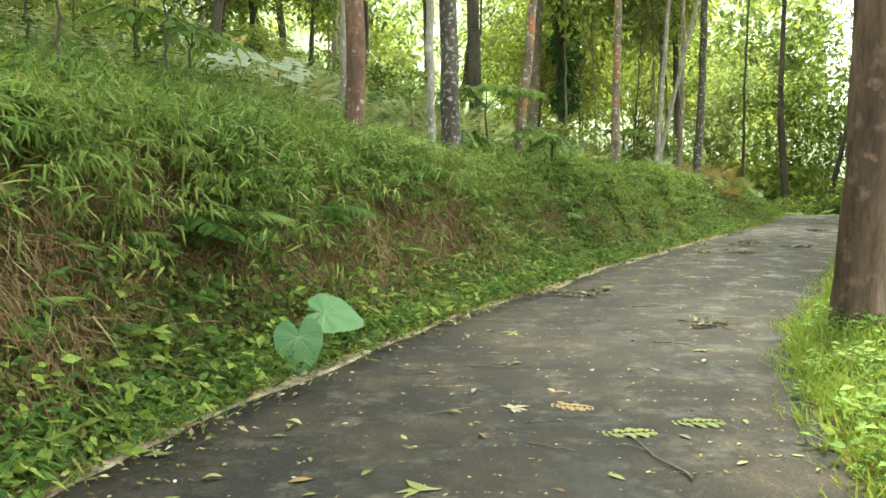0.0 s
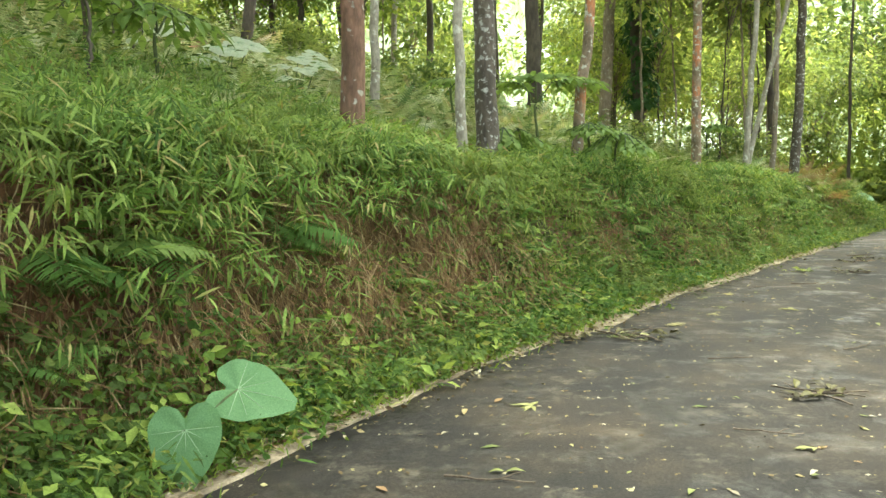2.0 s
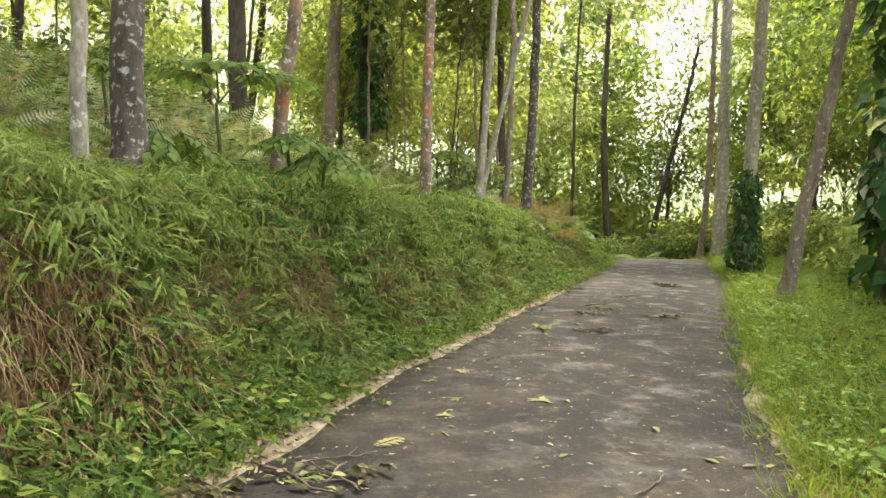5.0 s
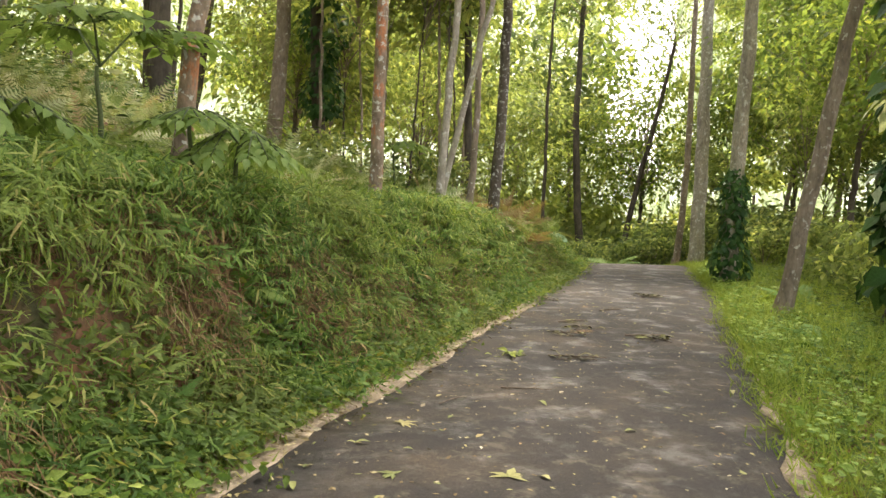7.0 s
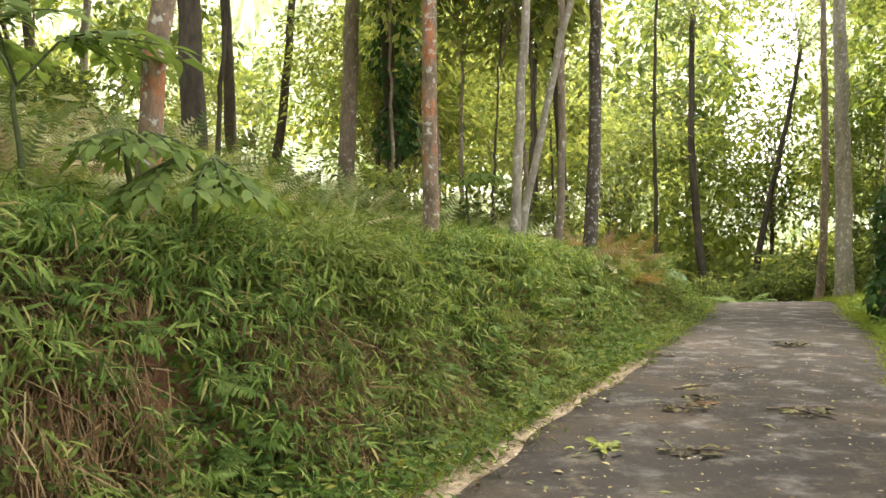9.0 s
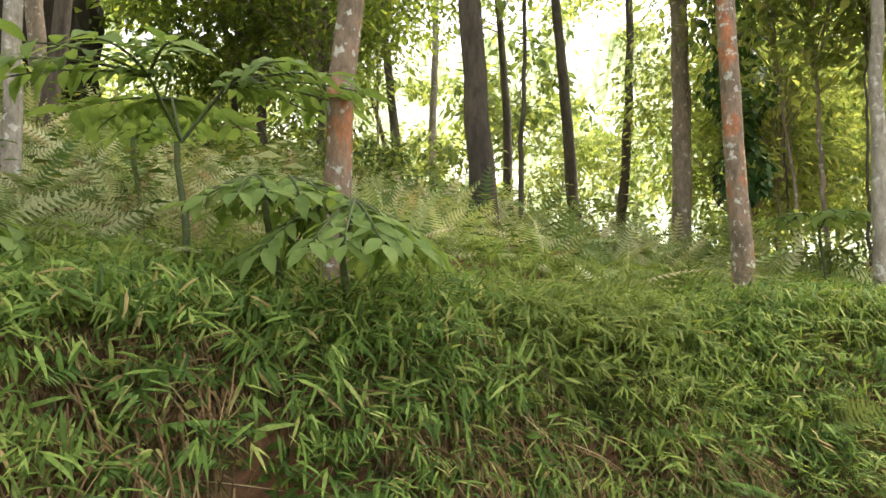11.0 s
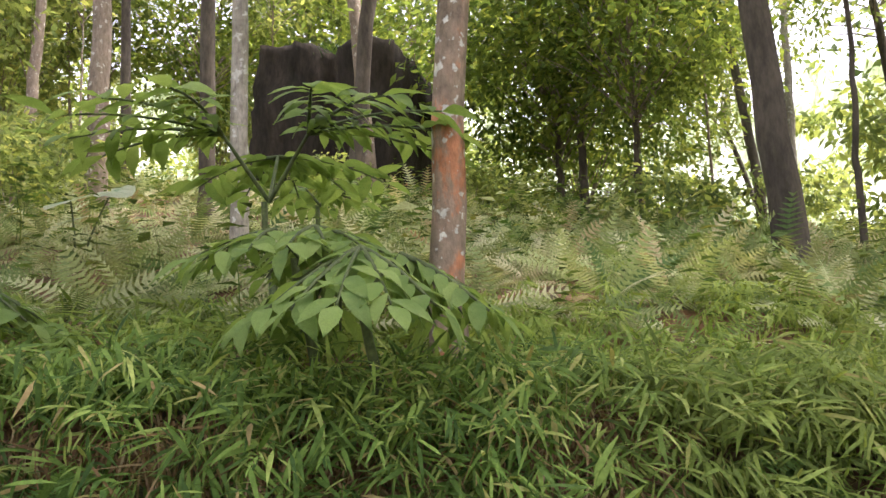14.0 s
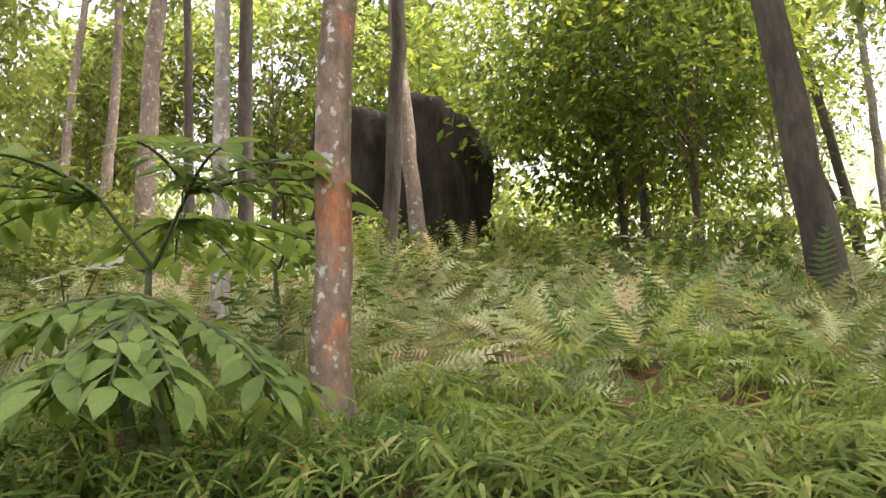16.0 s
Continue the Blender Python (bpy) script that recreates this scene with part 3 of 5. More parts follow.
def climber(t, name, low, high, radius, n, leaf, mat, label, seed):
    g = np.random.default_rng(seed)
    a, z = g.random(n) * 2 * np.pi, low + (high - low) * g.random(n) ** 1.2
    bulge = radius * (0.75 + 0.5 * g.random(n)) * (0.75 + 0.45 * np.sin(z * 3.1) * np.sin(z * 1.3 + 1))
    out = np.c_[np.cos(a), np.sin(a), 0 * a]
    p = out * bulge[:, None] + np.c_[0 * a, 0 * a, z]
    ln = leaf * (0.6 + 0.8 * g.random(n))
    v, f = leaves("oval", p, out * 0.5 + np.array([0, 0, -0.8]) + g.normal(size=(n, 3)) * 0.35, out + np.array([0, 0, 0.4]), ln, ln * 0.75)
    part(name, tri_mesh(name, v, f, mat), t, label)


climber(V_TREE, "ivy", 0.0, 2.5, 0.3, 900, 0.15, M_IVY, "dark glossy climbing leaves", 31)
climber(CLIMB, "climbing_plant", 0.6, 6.0, 0.42, 420, 0.3, M_IVY, "large drooping climbing leaves", 32)
climber(CLIMB, "pale_climbing_plant", 1.6, 3.2, 0.5, 60, 0.32, M_PALELEAF, "pale climbing leaves", 33)
climber(IVIED, "ivy", 1.5, 9.0, 0.5, 1600, 0.16, M_IVY, "dense dark ivy", 34)

# young trees and far forest, thinner where the ridge lets the sky through
g = np.random.default_rng(21)
EYE_MID = np.array([3.0, 8.0])


def clear_of_lane(x, y, room):
    dl, _ = side(EDGE_L, NORM_L, [x], [y])
    dr, _ = side(EDGE_R, NORM_R, [x], [y])
    return dl[0] > room or dr[0] < -room


placed = 0
while placed < 84:
    az, d = radians(g.uniform(-100, 62)), g.uniform(11, 34)
    deg = math.degrees(az)
    x, y = EYE_MID[0] + d * math.sin(az), EYE_MID[1] + d * math.cos(az)
    if -38 < deg < 3 and g.random() < 0.8 or 27 < deg < 35 and d > 19 or not clear_of_lane(x, y, 2.2) or (deg < -38 and d < 17):
        continue
    if abs(x + 8.6) < 3.6 and abs(y - 20) < 3.4 or (-60 < deg < -38 and d < 15):
        continue
    placed += 1
    k = int(g.integers(4))
    hh = g.uniform(1.6, 4.2)
    tree(x, y, g.uniform(0.025, 0.05), hh + 1.2, (g.normal() * 0.03, g.normal() * 0.03), "dark" if g.random() < 0.6 else "grey", YOUNG[k], g.random() * 6, g.uniform(0.75, 1.3), "slim young tree with yellow-green leaves", "young trees", 300 + placed, 0.1, 7)
placed = 0
while placed < 52:
    az, d = radians(g.uniform(-105, 66)), g.uniform(24, 60)
    deg = math.degrees(az)
    x, y = EYE_MID[0] + d * math.sin(az), EYE_MID[1] + d * math.cos(az)
    if -40 < deg < 4 and g.random() < 0.84 or 28 < deg < 34 or not clear_of_lane(x, y, 3):
        continue
    placed += 1
    k = int(g.integers(3))
    tree(x, y, g.uniform(0.07, 0.14), g.uniform(5, 9), (g.normal() * 0.03, g.normal() * 0.03), "grey" if g.random() < 0.5 else "dark", FAR[k], g.random() * 6, g.uniform(0.8, 1.3), "distant forest tree in hazy light", "distant trees", 500 + placed, 0.2, 7)
# leaf masses of the forest farther off, with gaps where the sky shows
def far_leaves(n, seed, near=30, far=58, lift=27, a0=-112, a1=75):
    g = np.random.default_rng(seed)
    c = int(n / 260)
    az = np.radians(g.uniform(a0, a1, c))
    d = g.uniform(near, far, c)
    el = g.random(c) ** 1.1 * lift
    deg = np.degrees(az)
    thin = ((deg > -40) & (deg < 2) & (g.random(c) < 0.2)) | ((deg > -76) & (deg < -52) & (el > 6) & (g.random(c) < 0.55)) | ((deg > 27) & (deg < 35) & (el > 2.5) & (g.random(c) < 0.93))
    az, d, el = az[~thin], d[~thin], el[~thin]
    c = len(az)
    x, y = EYE_MID[0] + d * np.sin(az), EYE_MID[1] + d * np.cos(az)
    ctr = np.c_[x, y, np.maximum(height(x, y), -2) + 0.3 + el * d / 45]
    p = np.repeat(ctr, 260, 0) + g.normal(size=(c * 260, 3)) * np.repeat(0.4 + 0.55 * g.random((c, 1)), 260, 0) * np.array([1.35, 1.35, 0.5])
    m = len(p)
    ln = 0.4 * (0.6 + 0.8 * g.random(m))
    return leaves("diamond", p, g.normal(size=(m, 3)) + np.array([0, 0, -0.5]), g.normal(size=(m, 3)) * 0.6 + np.array([0, 0, 1.0]), ln, ln * 0.5)


def treeline():
    """The hazy forest edge beyond the ridge: a lumpy, ragged-topped band far off."""
    g = np.random.default_rng(79)
    n, rows = 520, 14
    az = np.linspace(-135, 95, n)
    rag = np.convolve(g.normal(size=n), np.ones(5) / 5, "same") * 2.2 + np.convolve(g.normal(size=n), np.ones(21) / 21, "same") * 5
    top = np.interp(az, [-135, -45, -36, -4, 4, 27.5, 29, 32.5, 34, 95], [32, 30, 29, 28, 27, 27, 7, 7, 27, 32]) + rag
    v = []
    for r in range(rows):
        q = r / (rows - 1)
        d = 74 + 2.6 * g.normal(size=n) - 5 * np.sin(q * 9 + az * 0.35) * (1 - q) + 4 * q
        a = np.radians(az + 0.18 * g.normal(size=n))
        v.append(np.c_[EYE_MID[0] + d * np.sin(a), EYE_MID[1] + d * np.cos(a), -9 + (np.maximum(top, 2) + 9) * q + (g.normal(size=n) * 0.7 if r else 0)])
    v = np.stack(v, 1).reshape(-1, 3)
    i, j = np.meshgrid(np.arange(n - 1), np.arange(rows - 1), indexing="ij")
    q = i * rows + j
    return v, np.concatenate([np.stack([q, q + rows, q + rows + 1], -1).reshape(-1, 3), np.stack([q, q + rows + 1, q + 1], -1).reshape(-1, 3)])


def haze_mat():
    """Forest lost in bright damp air: soft leaf masses, haze and backlight painted in as emission."""
    m, ns, ls, bsdf, out = nodes_of("glowing_hazy_forest")
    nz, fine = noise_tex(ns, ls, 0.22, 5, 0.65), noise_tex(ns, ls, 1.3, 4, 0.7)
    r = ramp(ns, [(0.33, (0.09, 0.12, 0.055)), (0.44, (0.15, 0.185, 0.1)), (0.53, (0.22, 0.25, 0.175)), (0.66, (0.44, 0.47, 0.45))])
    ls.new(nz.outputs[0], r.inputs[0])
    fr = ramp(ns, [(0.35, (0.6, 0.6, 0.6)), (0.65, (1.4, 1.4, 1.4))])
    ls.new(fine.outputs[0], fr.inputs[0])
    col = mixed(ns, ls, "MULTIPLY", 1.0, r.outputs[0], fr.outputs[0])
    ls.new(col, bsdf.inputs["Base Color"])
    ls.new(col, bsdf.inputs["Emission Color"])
    # the band glows by itself in place of bright haze
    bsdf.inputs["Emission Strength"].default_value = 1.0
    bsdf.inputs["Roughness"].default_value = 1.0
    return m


M_HAZE_GLOW = haze_mat()
tagged(new("backdrop", tri_mesh("backdrop", *treeline(), M_HAZE_GLOW)), "glowing backdrop of the distant forest's hazy pale green edge", "forest", kind="structure")
FAR_WOODS = joined(far_leaves(95000, 77), far_leaves(26000, 78, 30, 44, 4, -5, 62))
tagged(new("far_woods", tri_mesh("far_woods", *FAR_WOODS, M_UNDER)), "hazy yellow-green leaf masses of the farther forest", "forest", kind="stuff")
# unseen trees behind the walker, added to close off light from there
for i in range(14):
    a = radians(110 + i * 14)
    tree(1 + (13 + 4 * (i % 3)) * math.sin(a), -2 + (13 + 4 * (i % 3)) * math.cos(a), 0.13, 8, (0, 0), "grey", FAR[i % 3], i * 1.1, 1.0, "unseen forest tree added behind the walker to close off light", "forest trees", 700 + i, 0.2, 7)

for k, (x, y, s, hh) in enumerate(((-2.9, 6.6, 0.42, 0.5), (-2.35, 7.6, 0.4, 0.5), (-3.6, 7.6, 0.5, 0.6), (-3.1, 8.9, 0.45, 0.6), (-4.2, 12.3, 0.6, 0.9), (-3.7, 10.7, 0.5, 0.8), (-5.0, 12.0, 0.6, 0.9))):
    tree(x, y, 0.016, hh + 0.9, (0.05, -0.03), "dark", YOUNG[k % 4], k * 1.3, s, "thin sapling with feathery leaves on the bank top", "young trees", 760 + k, 0.05, 7)

# ---- bushes on the far side of the lane and round its bend ----
def bush(x, y, k, size, words="leafy green bush in the undergrowth"):
    b = empty("bush", x, y, height1(x, y), words, "bush", "bushes")
    at = Matrix.Rotation(x * 3 + y, 4, "Z") @ Matrix.Scale(size, 4)
    part("branchwork", BUSH[k][0], b, at=at)
    part("foliage", BUSH[k][1], b, at=at)


n = 0
while n < 64:
    i = int(g.integers(150, len(EDGE_R) - 5))
    if EDGE_R[i, 1] < 9:
        continue
    d = 2.0 + 7 * g.random() ** 1.3
    x, y = EDGE_R[i] - NORM_R[i] * d
    n += 1
    bush(x, y, int(g.integers(3)), g.uniform(0.6, 1.4))
for x, y, s in ((-5.4, 13.4, 0.9), (-6.6, 13.0, 1.1), (-7.6, 14.2, 1.2), (-8.8, 13.2, 1.3), (-9.6, 15.0, 1.4), (-6.2, 11.6, 1.0), (-11.0, 14.0, 1.5), (-6.0, 18.2, 0.8), (-4.0, 19.5, 0.8)):
    bush(x, y, 0 if x < -7 else 2, s, "sunlit yellow-green bush on the forest slope")
n = 0
while n < 46:
    az, d = radians(g.uniform(-32, 42)), g.uniform(13, 30)
    x, y = EYE_MID[0] + d * math.sin(az), EYE_MID[1] + d * math.cos(az)
    if not clear_of_lane(x, y, 1.7) or y < 19:
        continue
    n += 1
    bush(x, y, int(g.integers(3)), g.uniform(0.6, 1.25))
for x, y, s in ((19.5, 27.0, 1.8), (20.5, 29.5, 2.0), (18.4, 32.0, 2.0), (16.3, 35.0, 2.2), (13.0, 36.0, 2.2), (19.5, 34.5, 2.4), (10.8, 35.2, 2.0), (22.5, 33.0, 2.4), (22.0, 25.0, 2.0), (18.2, 25.2, 1.5), (17.4, 30.8, 1.7), (14.4, 30.0, 1.0), (15.2, 31.4, 1.2), (16.9, 29.6, 1.1), (17.2, 31.0, 1.3), (18.0, 28.5, 1.3), (13.2, 33.5, 1.2)):
    bush(x, y, 1, s, "dense bush at the bend of the lane")

# ---- boulder ----
def boulder():
    g = np.random.default_rng(3)
    bm = bmesh.new()
    bmesh.ops.create_icosphere(bm, subdivisions=5, radius=1.0)
    for v in bm.verts:
        c = v.co
        m = max(abs(c.x), abs(c.y), abs(c.z))
        k = c / m * 0.88 + c * 0.12
        k = Vector((k.x * (1.62 - 0.22 * (k.x < 0) * max(k.z, 0)), k.y * 1.25, k.z * 1.5))
        k.z += 0.28 * (k.z > 0) * (0.5 - k.x / 2.2)
        cleft = math.exp(-((k.x - 0.15) / 0.16) ** 2)
        k.y += 0.35 * cleft * (1 if k.y < 0 else 0)
        k.z -= 0.25 * cleft * (k.z > 0)
        k += c * 0.15 * noise.fractal(k * 1.1, 1.0, 2.0, 5) + c * 0.05 * noise.noise(Vector((k.x * 5, k.y * 5, k.z * 0.8)))
        v.co = k
    me = bpy.data.meshes.new("stone")
    bm.to_mesh(me)
    bm.free()
    me.materials.append(M_ROCK)
    for p in me.polygons:
        p.use_smooth = True
    x, y = -8.4, 20.35
    b = empty("boulder", x, y, height1(x, y), "huge dark weathered boulder with a shaggy top", "boulder")
    s = part("stone", me, b, at=Matrix.Translation((-0.1, 0, 1.4)) @ Matrix.Rotation(radians(30), 4, "Z"))
    n = 900
    a, q = g.random(n) * 2 * np.pi, np.sqrt(g.random(n))
    lx, ly = 1.6 * q * np.cos(a), 1.15 * q * np.sin(a)
    lz = 1.4 + 0.28 * (0.5 - lx / 2.2) - 0.35 * q**6
    ln = 0.12 + 0.2 * g.random(n)
    v, f = leaves("straw", np.c_[lx, ly, lz + 0.05], np.c_[lx * 0.4, ly * 0.4, 0.6 * np.ones(n)] + g.normal(size=(n, 3)) * 0.5, np.tile([0.3, 0.2, 1.0], (n, 1)), ln, 0.02)
    part("moss", tri_mesh("moss", v, f, M_IVY), s, "dark shaggy moss and roots")


boulder()


# ---- undergrowth ----
def on_bank(n, y0, y1, d0, d1, g, power=1.0):
    """Places by stretch of the lane and distance from its bank side edge; with the way outwards from the bank."""
    ks = np.where((EDGE_L[:, 1] > y0) & (EDGE_L[:, 1] < y1) & (np.arange(len(EDGE_L)) < 330))[0]
    i = g.choice(ks, n)
    d = d0 + (d1 - d0) * g.random(n) ** power
    p = EDGE_L[i] + NORM_L[i] * d[:, None] + g.normal(size=(n, 2)) * 0.12
    return p[:, 0], p[:, 1], -NORM_L[i], d


def stuff(name, v, f, mat, label, category):
    ob = new(name, tri_mesh(name, v, f, mat))
    return tagged(ob, label, category, kind="stuff")


def clumpy(x, y, g):
    return g.random(len(x)) < np.clip(0.72 + 0.75 * wave(x * 1.9 + 3, y * 1.9), 0.22, 1)


def culms(n, y0, y1, d0, d1, per, leaf, reach, seed, keep=clumpy):
    """Arching canes that hang out over the bank, each with leaves on alternate sides."""
    g = np.random.default_rng(seed)
    x, y, out, d = on_bank(n, y0, y1, d0, d1, g)
    if keep is not None:
        ok = keep(x, y, g)
        x, y, out, d = x[ok], y[ok], out[ok], d[ok]
        n = len(x)
    z = height(x, y)
    L = reach * (0.6 + 0.8 * g.random(n))
    side_way = np.c_[-out[:, 1], out[:, 0]] * g.normal(size=(n, 1)) * 0.55
    hor = unit(np.c_[out + side_way, np.zeros(n)])
    base = np.c_[x, y, z]
    t = (0.62 + 0.38 * ((np.arange(per) + 0.5) / per) ** 0.6)[None, :, None]
    rise = (0.55 + 0.5 * g.random(n))[:, None, None]
    pts = base[:, None] + hor[:, None] * (t * t * 0.85 * L[:, None, None]) + np.array([0, 0, 1.0]) * (rise * L[:, None, None] * (t - 0.62 * t * t))
    m = n * per
    pts = pts.reshape(m, 3) + g.normal(size=(m, 3)) * 0.015
    hr = np.repeat(hor, per, 0)
    sg = np.tile(np.where(np.arange(per) % 2, 1.0, -1.0), n)[:, None]
    sw = np.c_[-hr[:, 1], hr[:, 0], np.zeros(m)] * sg
    fan = np.tile(np.linspace(1.1, 0.15, per), n)[:, None]
    way = hr * 0.65 + sw * fan + np.array([0, 0, -1.0]) * np.repeat(0.65 * g.random(n) ** 1.3, per)[:, None] + np.repeat(g.normal(size=(n, 3)) * 0.35, per, 0) + g.normal(size=(m, 3)) * 0.32
    up = np.array([0, 0, 1.0]) + hr * 0.5 + g.normal(size=(m, 3)) * 0.3
    ln = leaf * (0.55 + 0.8 * g.random(m))
    a = leaves("blade", pts, way, up, ln, ln * (0.095 + 0.04 * g.random(m)))
    tip = base + hor * (0.85 * L)[:, None] + np.array([0, 0, 1.0]) * (rise[:, 0] * L[:, None] * 0.38)
    b = leaves("straw", base, tip - base + np.array([0, 0, 0.15]), np.tile([0, 0, 1.0], (n, 1)), np.linalg.norm(tip - base, axis=1) * 1.05, 0.006)
    return joined(a, b)


stuff("bamboo_grass", *joined(culms(5200, 1.5, 9, 1.15, 2.6, 9, 0.13, 0.56, 41), culms(4200, 8, 15, 1.1, 2.0, 9, 0.12, 0.4, 45), culms(1900, 11, 18, 0.4, 1.2, 8, 0.105, 0.3, 47), culms(500, 6.5, 11, 0.4, 1.1, 8, 0.105, 0.28, 49), culms(3200, 14, 23, 0.7, 2.4, 9, 0.115, 0.42, 42), culms(1200, 1.0, 6.5, 0.95, 1.6, 10, 0.13, 0.56, 43), culms(2200, 1.0, 9, 2.4, 4.6, 9, 0.125, 0.6, 46), culms(500, -5, 1.5, 0.7, 2.6, 8, 0.16, 0.6, 48)), M_BAMBOO, "dense green bamboo grass arching over the bank", "bamboo grass")
stuff("slope_grass", *joined(culms(3600, 8, 18, 1.5, 3.3, 9, 0.125, 0.3, 44), culms(1500, 13.2, 17.5, 0.85, 1.8, 9, 0.11, 0.36, 40)), M_GRASS, "fresh green long-leaved grass on the bank top", "grass")


def weeds(n, y0, y1, d0, d1, per, leaf, seed, kind="oval", wide=0.55, lift=0.16):
    g = np.random.default_rng(seed)
    x, y, out, d = on_bank(n, y0, y1, d0, d1, g)
    z = height(x, y)
    base = np.repeat(np.c_[x, y, z], per, 0)
    o = np.repeat(np.c_[out, np.full(n, 0.2)], per, 0)
    m = n * per
    a = g.random(m) * 2 * np.pi
    rad = np.c_[np.cos(a), np.sin(a), np.zeros(m)]
    p = base + o * (lift * g.random((m, 1))) + rad * 0.03 + np.array([0, 0, 1.0]) * (lift * g.random((m, 1)))
    ln = leaf * (0.5 + g.random(m))
    return leaves(kind, p, rad + o * 0.7 + np.array([0, 0, -0.25]) + g.normal(size=(m, 3)) * 0.5, o * 0.6 + np.array([0, 0, 0.8]) + g.normal(size=(m, 3)) * 0.5, ln, ln * wide)


stuff("bank_weeds", *joined(weeds(2000, 1.2, 12, 0.2, 0.75, 6, 0.06, 51, "oval"), weeds(420, 2.5, 6, 0.4, 1.1, 7, 0.07, 57, "oval"), weeds(260, 1.2, 12, 0.7, 1.1, 6, 0.06, 55, "oval"), weeds(2200, 9, 25, 0.12, 1.1, 6, 0.065, 52, "oval"), weeds(1700, 1.2, 12, 0.2, 0.65, 6, 0.085, 53, "blade", 0.13, 0.2), weeds(2200, 12, 22, 0.1, 1.3, 6, 0.085, 56, "blade", 0.13, 0.2)), M_WEED, "low mixed weeds covering the foot of the bank", "weeds")
stuff("pale_weeds", *weeds(240, 1.2, 10, 0.2, 0.8, 7, 0.09, 54, "oval", 0.5, 0.2), M_GRASS, "bright yellow-green seedlings on the bank foot", "weeds")


def hanging(n, y0, y1, d0, d1, seed, off=0.16, lim=-0.15):
    g = np.random.default_rng(seed)
    x, y, out, d = on_bank(n, y0, y1, d0, d1, g)
    ok = wave(x * 0.8 + 1.0, y * 0.8) > lim
    x, y, out = x[ok], y[ok], out[ok]
    n = len(x)
    o = np.c_[out, np.zeros(n)]
    ln = 0.12 + 0.3 * g.random(n)
    return leaves("straw", np.c_[x, y, height(x, y)] + o * (0.02 + off * g.random((n, 1))), o * 0.3 + np.array([0, 0, -0.9]) + g.normal(size=(n, 3)) * 0.4, o + np.array([0, 0, 0.2]), ln, 0.005 + 0.004 * g.random(n))


stuff("dry_grass", *joined(hanging(46000, 2, 15, 0.4, 1.45, 61), hanging(6000, 15, 22, 0.4, 1.3, 62), hanging(14000, 3.5, 14, 0.6, 1.25, 63, 0.3), hanging(7000, 2.4, 6.5, 0.4, 1.15, 64, 0.2, -2)), M_DRY, "dry brown grass and dead stems hanging on the bank", "dry grass")


def turf(n, seed, right=True):
    g = np.random.default_rng(seed)
    line, norm = (EDGE_R, -NORM_R) if right else (EDGE_L, NORM_L)
    ks = np.where((line[:, 1] > 1.0) & (line[:, 1] < 27) & (np.arange(len(line)) < 330))[0]
    i = g.choice(ks, n)
    d = (-0.05 + 3.0 * g.random(n) ** 1.6) if right else (0.02 + 0.75 * g.random(n) ** 1.5)
    p = line[i] + norm[i] * (d + 0.06 * np.sin(i * 0.9) * (d < 0.3))[:, None] + g.normal(size=(n, 2)) * 0.08
    x, y = p[:, 0], p[:, 1]
    ln = (0.08 + 0.12 * g.random(n)) * (1 + 0.9 * np.clip(d, 0, 1.5)) if right else 0.05 + 0.09 * g.random(n)
    way = g.normal(size=(n, 3)) * np.array([0.7, 0.7, 0.2]) + np.array([0, 0, 0.75])
    return leaves("straw", np.c_[x, y, height(x, y)], way, g.normal(size=(n, 3)) + np.array([0, 0, 0.3]), ln, 0.008 + 0.008 * g.random(n))


stuff("verge_grass", *joined(turf(46000, 71), turf(26000, 72, False)), M_GRASS, "short bright green grass along the lane's verges", "grass")


def right_weeds(n, seed):
    g = np.random.default_rng(seed)
    ks = np.where((EDGE_R[:, 1] > -4) & (EDGE_R[:, 1] < 27) & (np.arange(len(EDGE_R)) < 330))[0]
    i = np.repeat(g.choice(ks, n), 6)
    d = np.repeat(0.25 + 9 * g.random(n) ** 1.4, 6)
    p = EDGE_R[i] - NORM_R[i] * d[:, None]
    m = len(p)
    a = g.random(m) * 2 * np.pi
    rad = np.c_[np.cos(a), np.sin(a), np.zeros(m)]
    tall = np.clip(d * 0.14, 0.04, 0.5)
    pos = np.c_[p, height(p[:, 0], p[:, 1]) + tall * g.random(m)] + rad * 0.05
    ln = (0.06 + 0.08 * g.random(m)) * (1 + 0.25 * d)
    return leaves("oval", pos, rad + np.array([0, 0, 0.1]), np.array([0, 0, 1.0]) + g.normal(size=(m, 3)) * 0.3, ln, ln * 0.5)


def verge_leaves(n, seed):
    """Small round-leaved weeds and clover close to the lane's open side."""
    g = np.random.default_rng(seed)
    ks = np.where((EDGE_R[:, 1] > 2) & (EDGE_R[:, 1] < 24) & (np.arange(len(EDGE_R)) < 330))[0]
    i, d = g.choice(ks, n), 0.08 + 2.6 * g.random(n) ** 1.3
    p = EDGE_R[i] - NORM_R[i] * d[:, None] + g.normal(size=(n, 2)) * 0.1
    p = np.repeat(p[wave(p[:, 0] * 2.3, p[:, 1] * 2.3) > -0.1], 5, 0)
    m = len(p)
    a = g.random(m) * 2 * np.pi
    rad = np.c_[np.cos(a), np.sin(a), np.zeros(m)]
    ln = 0.035 + 0.07 * g.random(m) ** 1.5
    return leaves("oval", np.c_[p, height(p[:, 0], p[:, 1]) + 0.03 + 0.16 * g.random(m)] + rad * 0.03, rad + np.array([0, 0, 0.25]), np.array([0, 0, 1.0]) + g.normal(size=(m, 3)) * 0.35, ln, ln * 0.6)


stuff("verge_clover", *verge_leaves(4200, 74), M_VERGE, "low leafy weeds through the verge grass", "weeds")
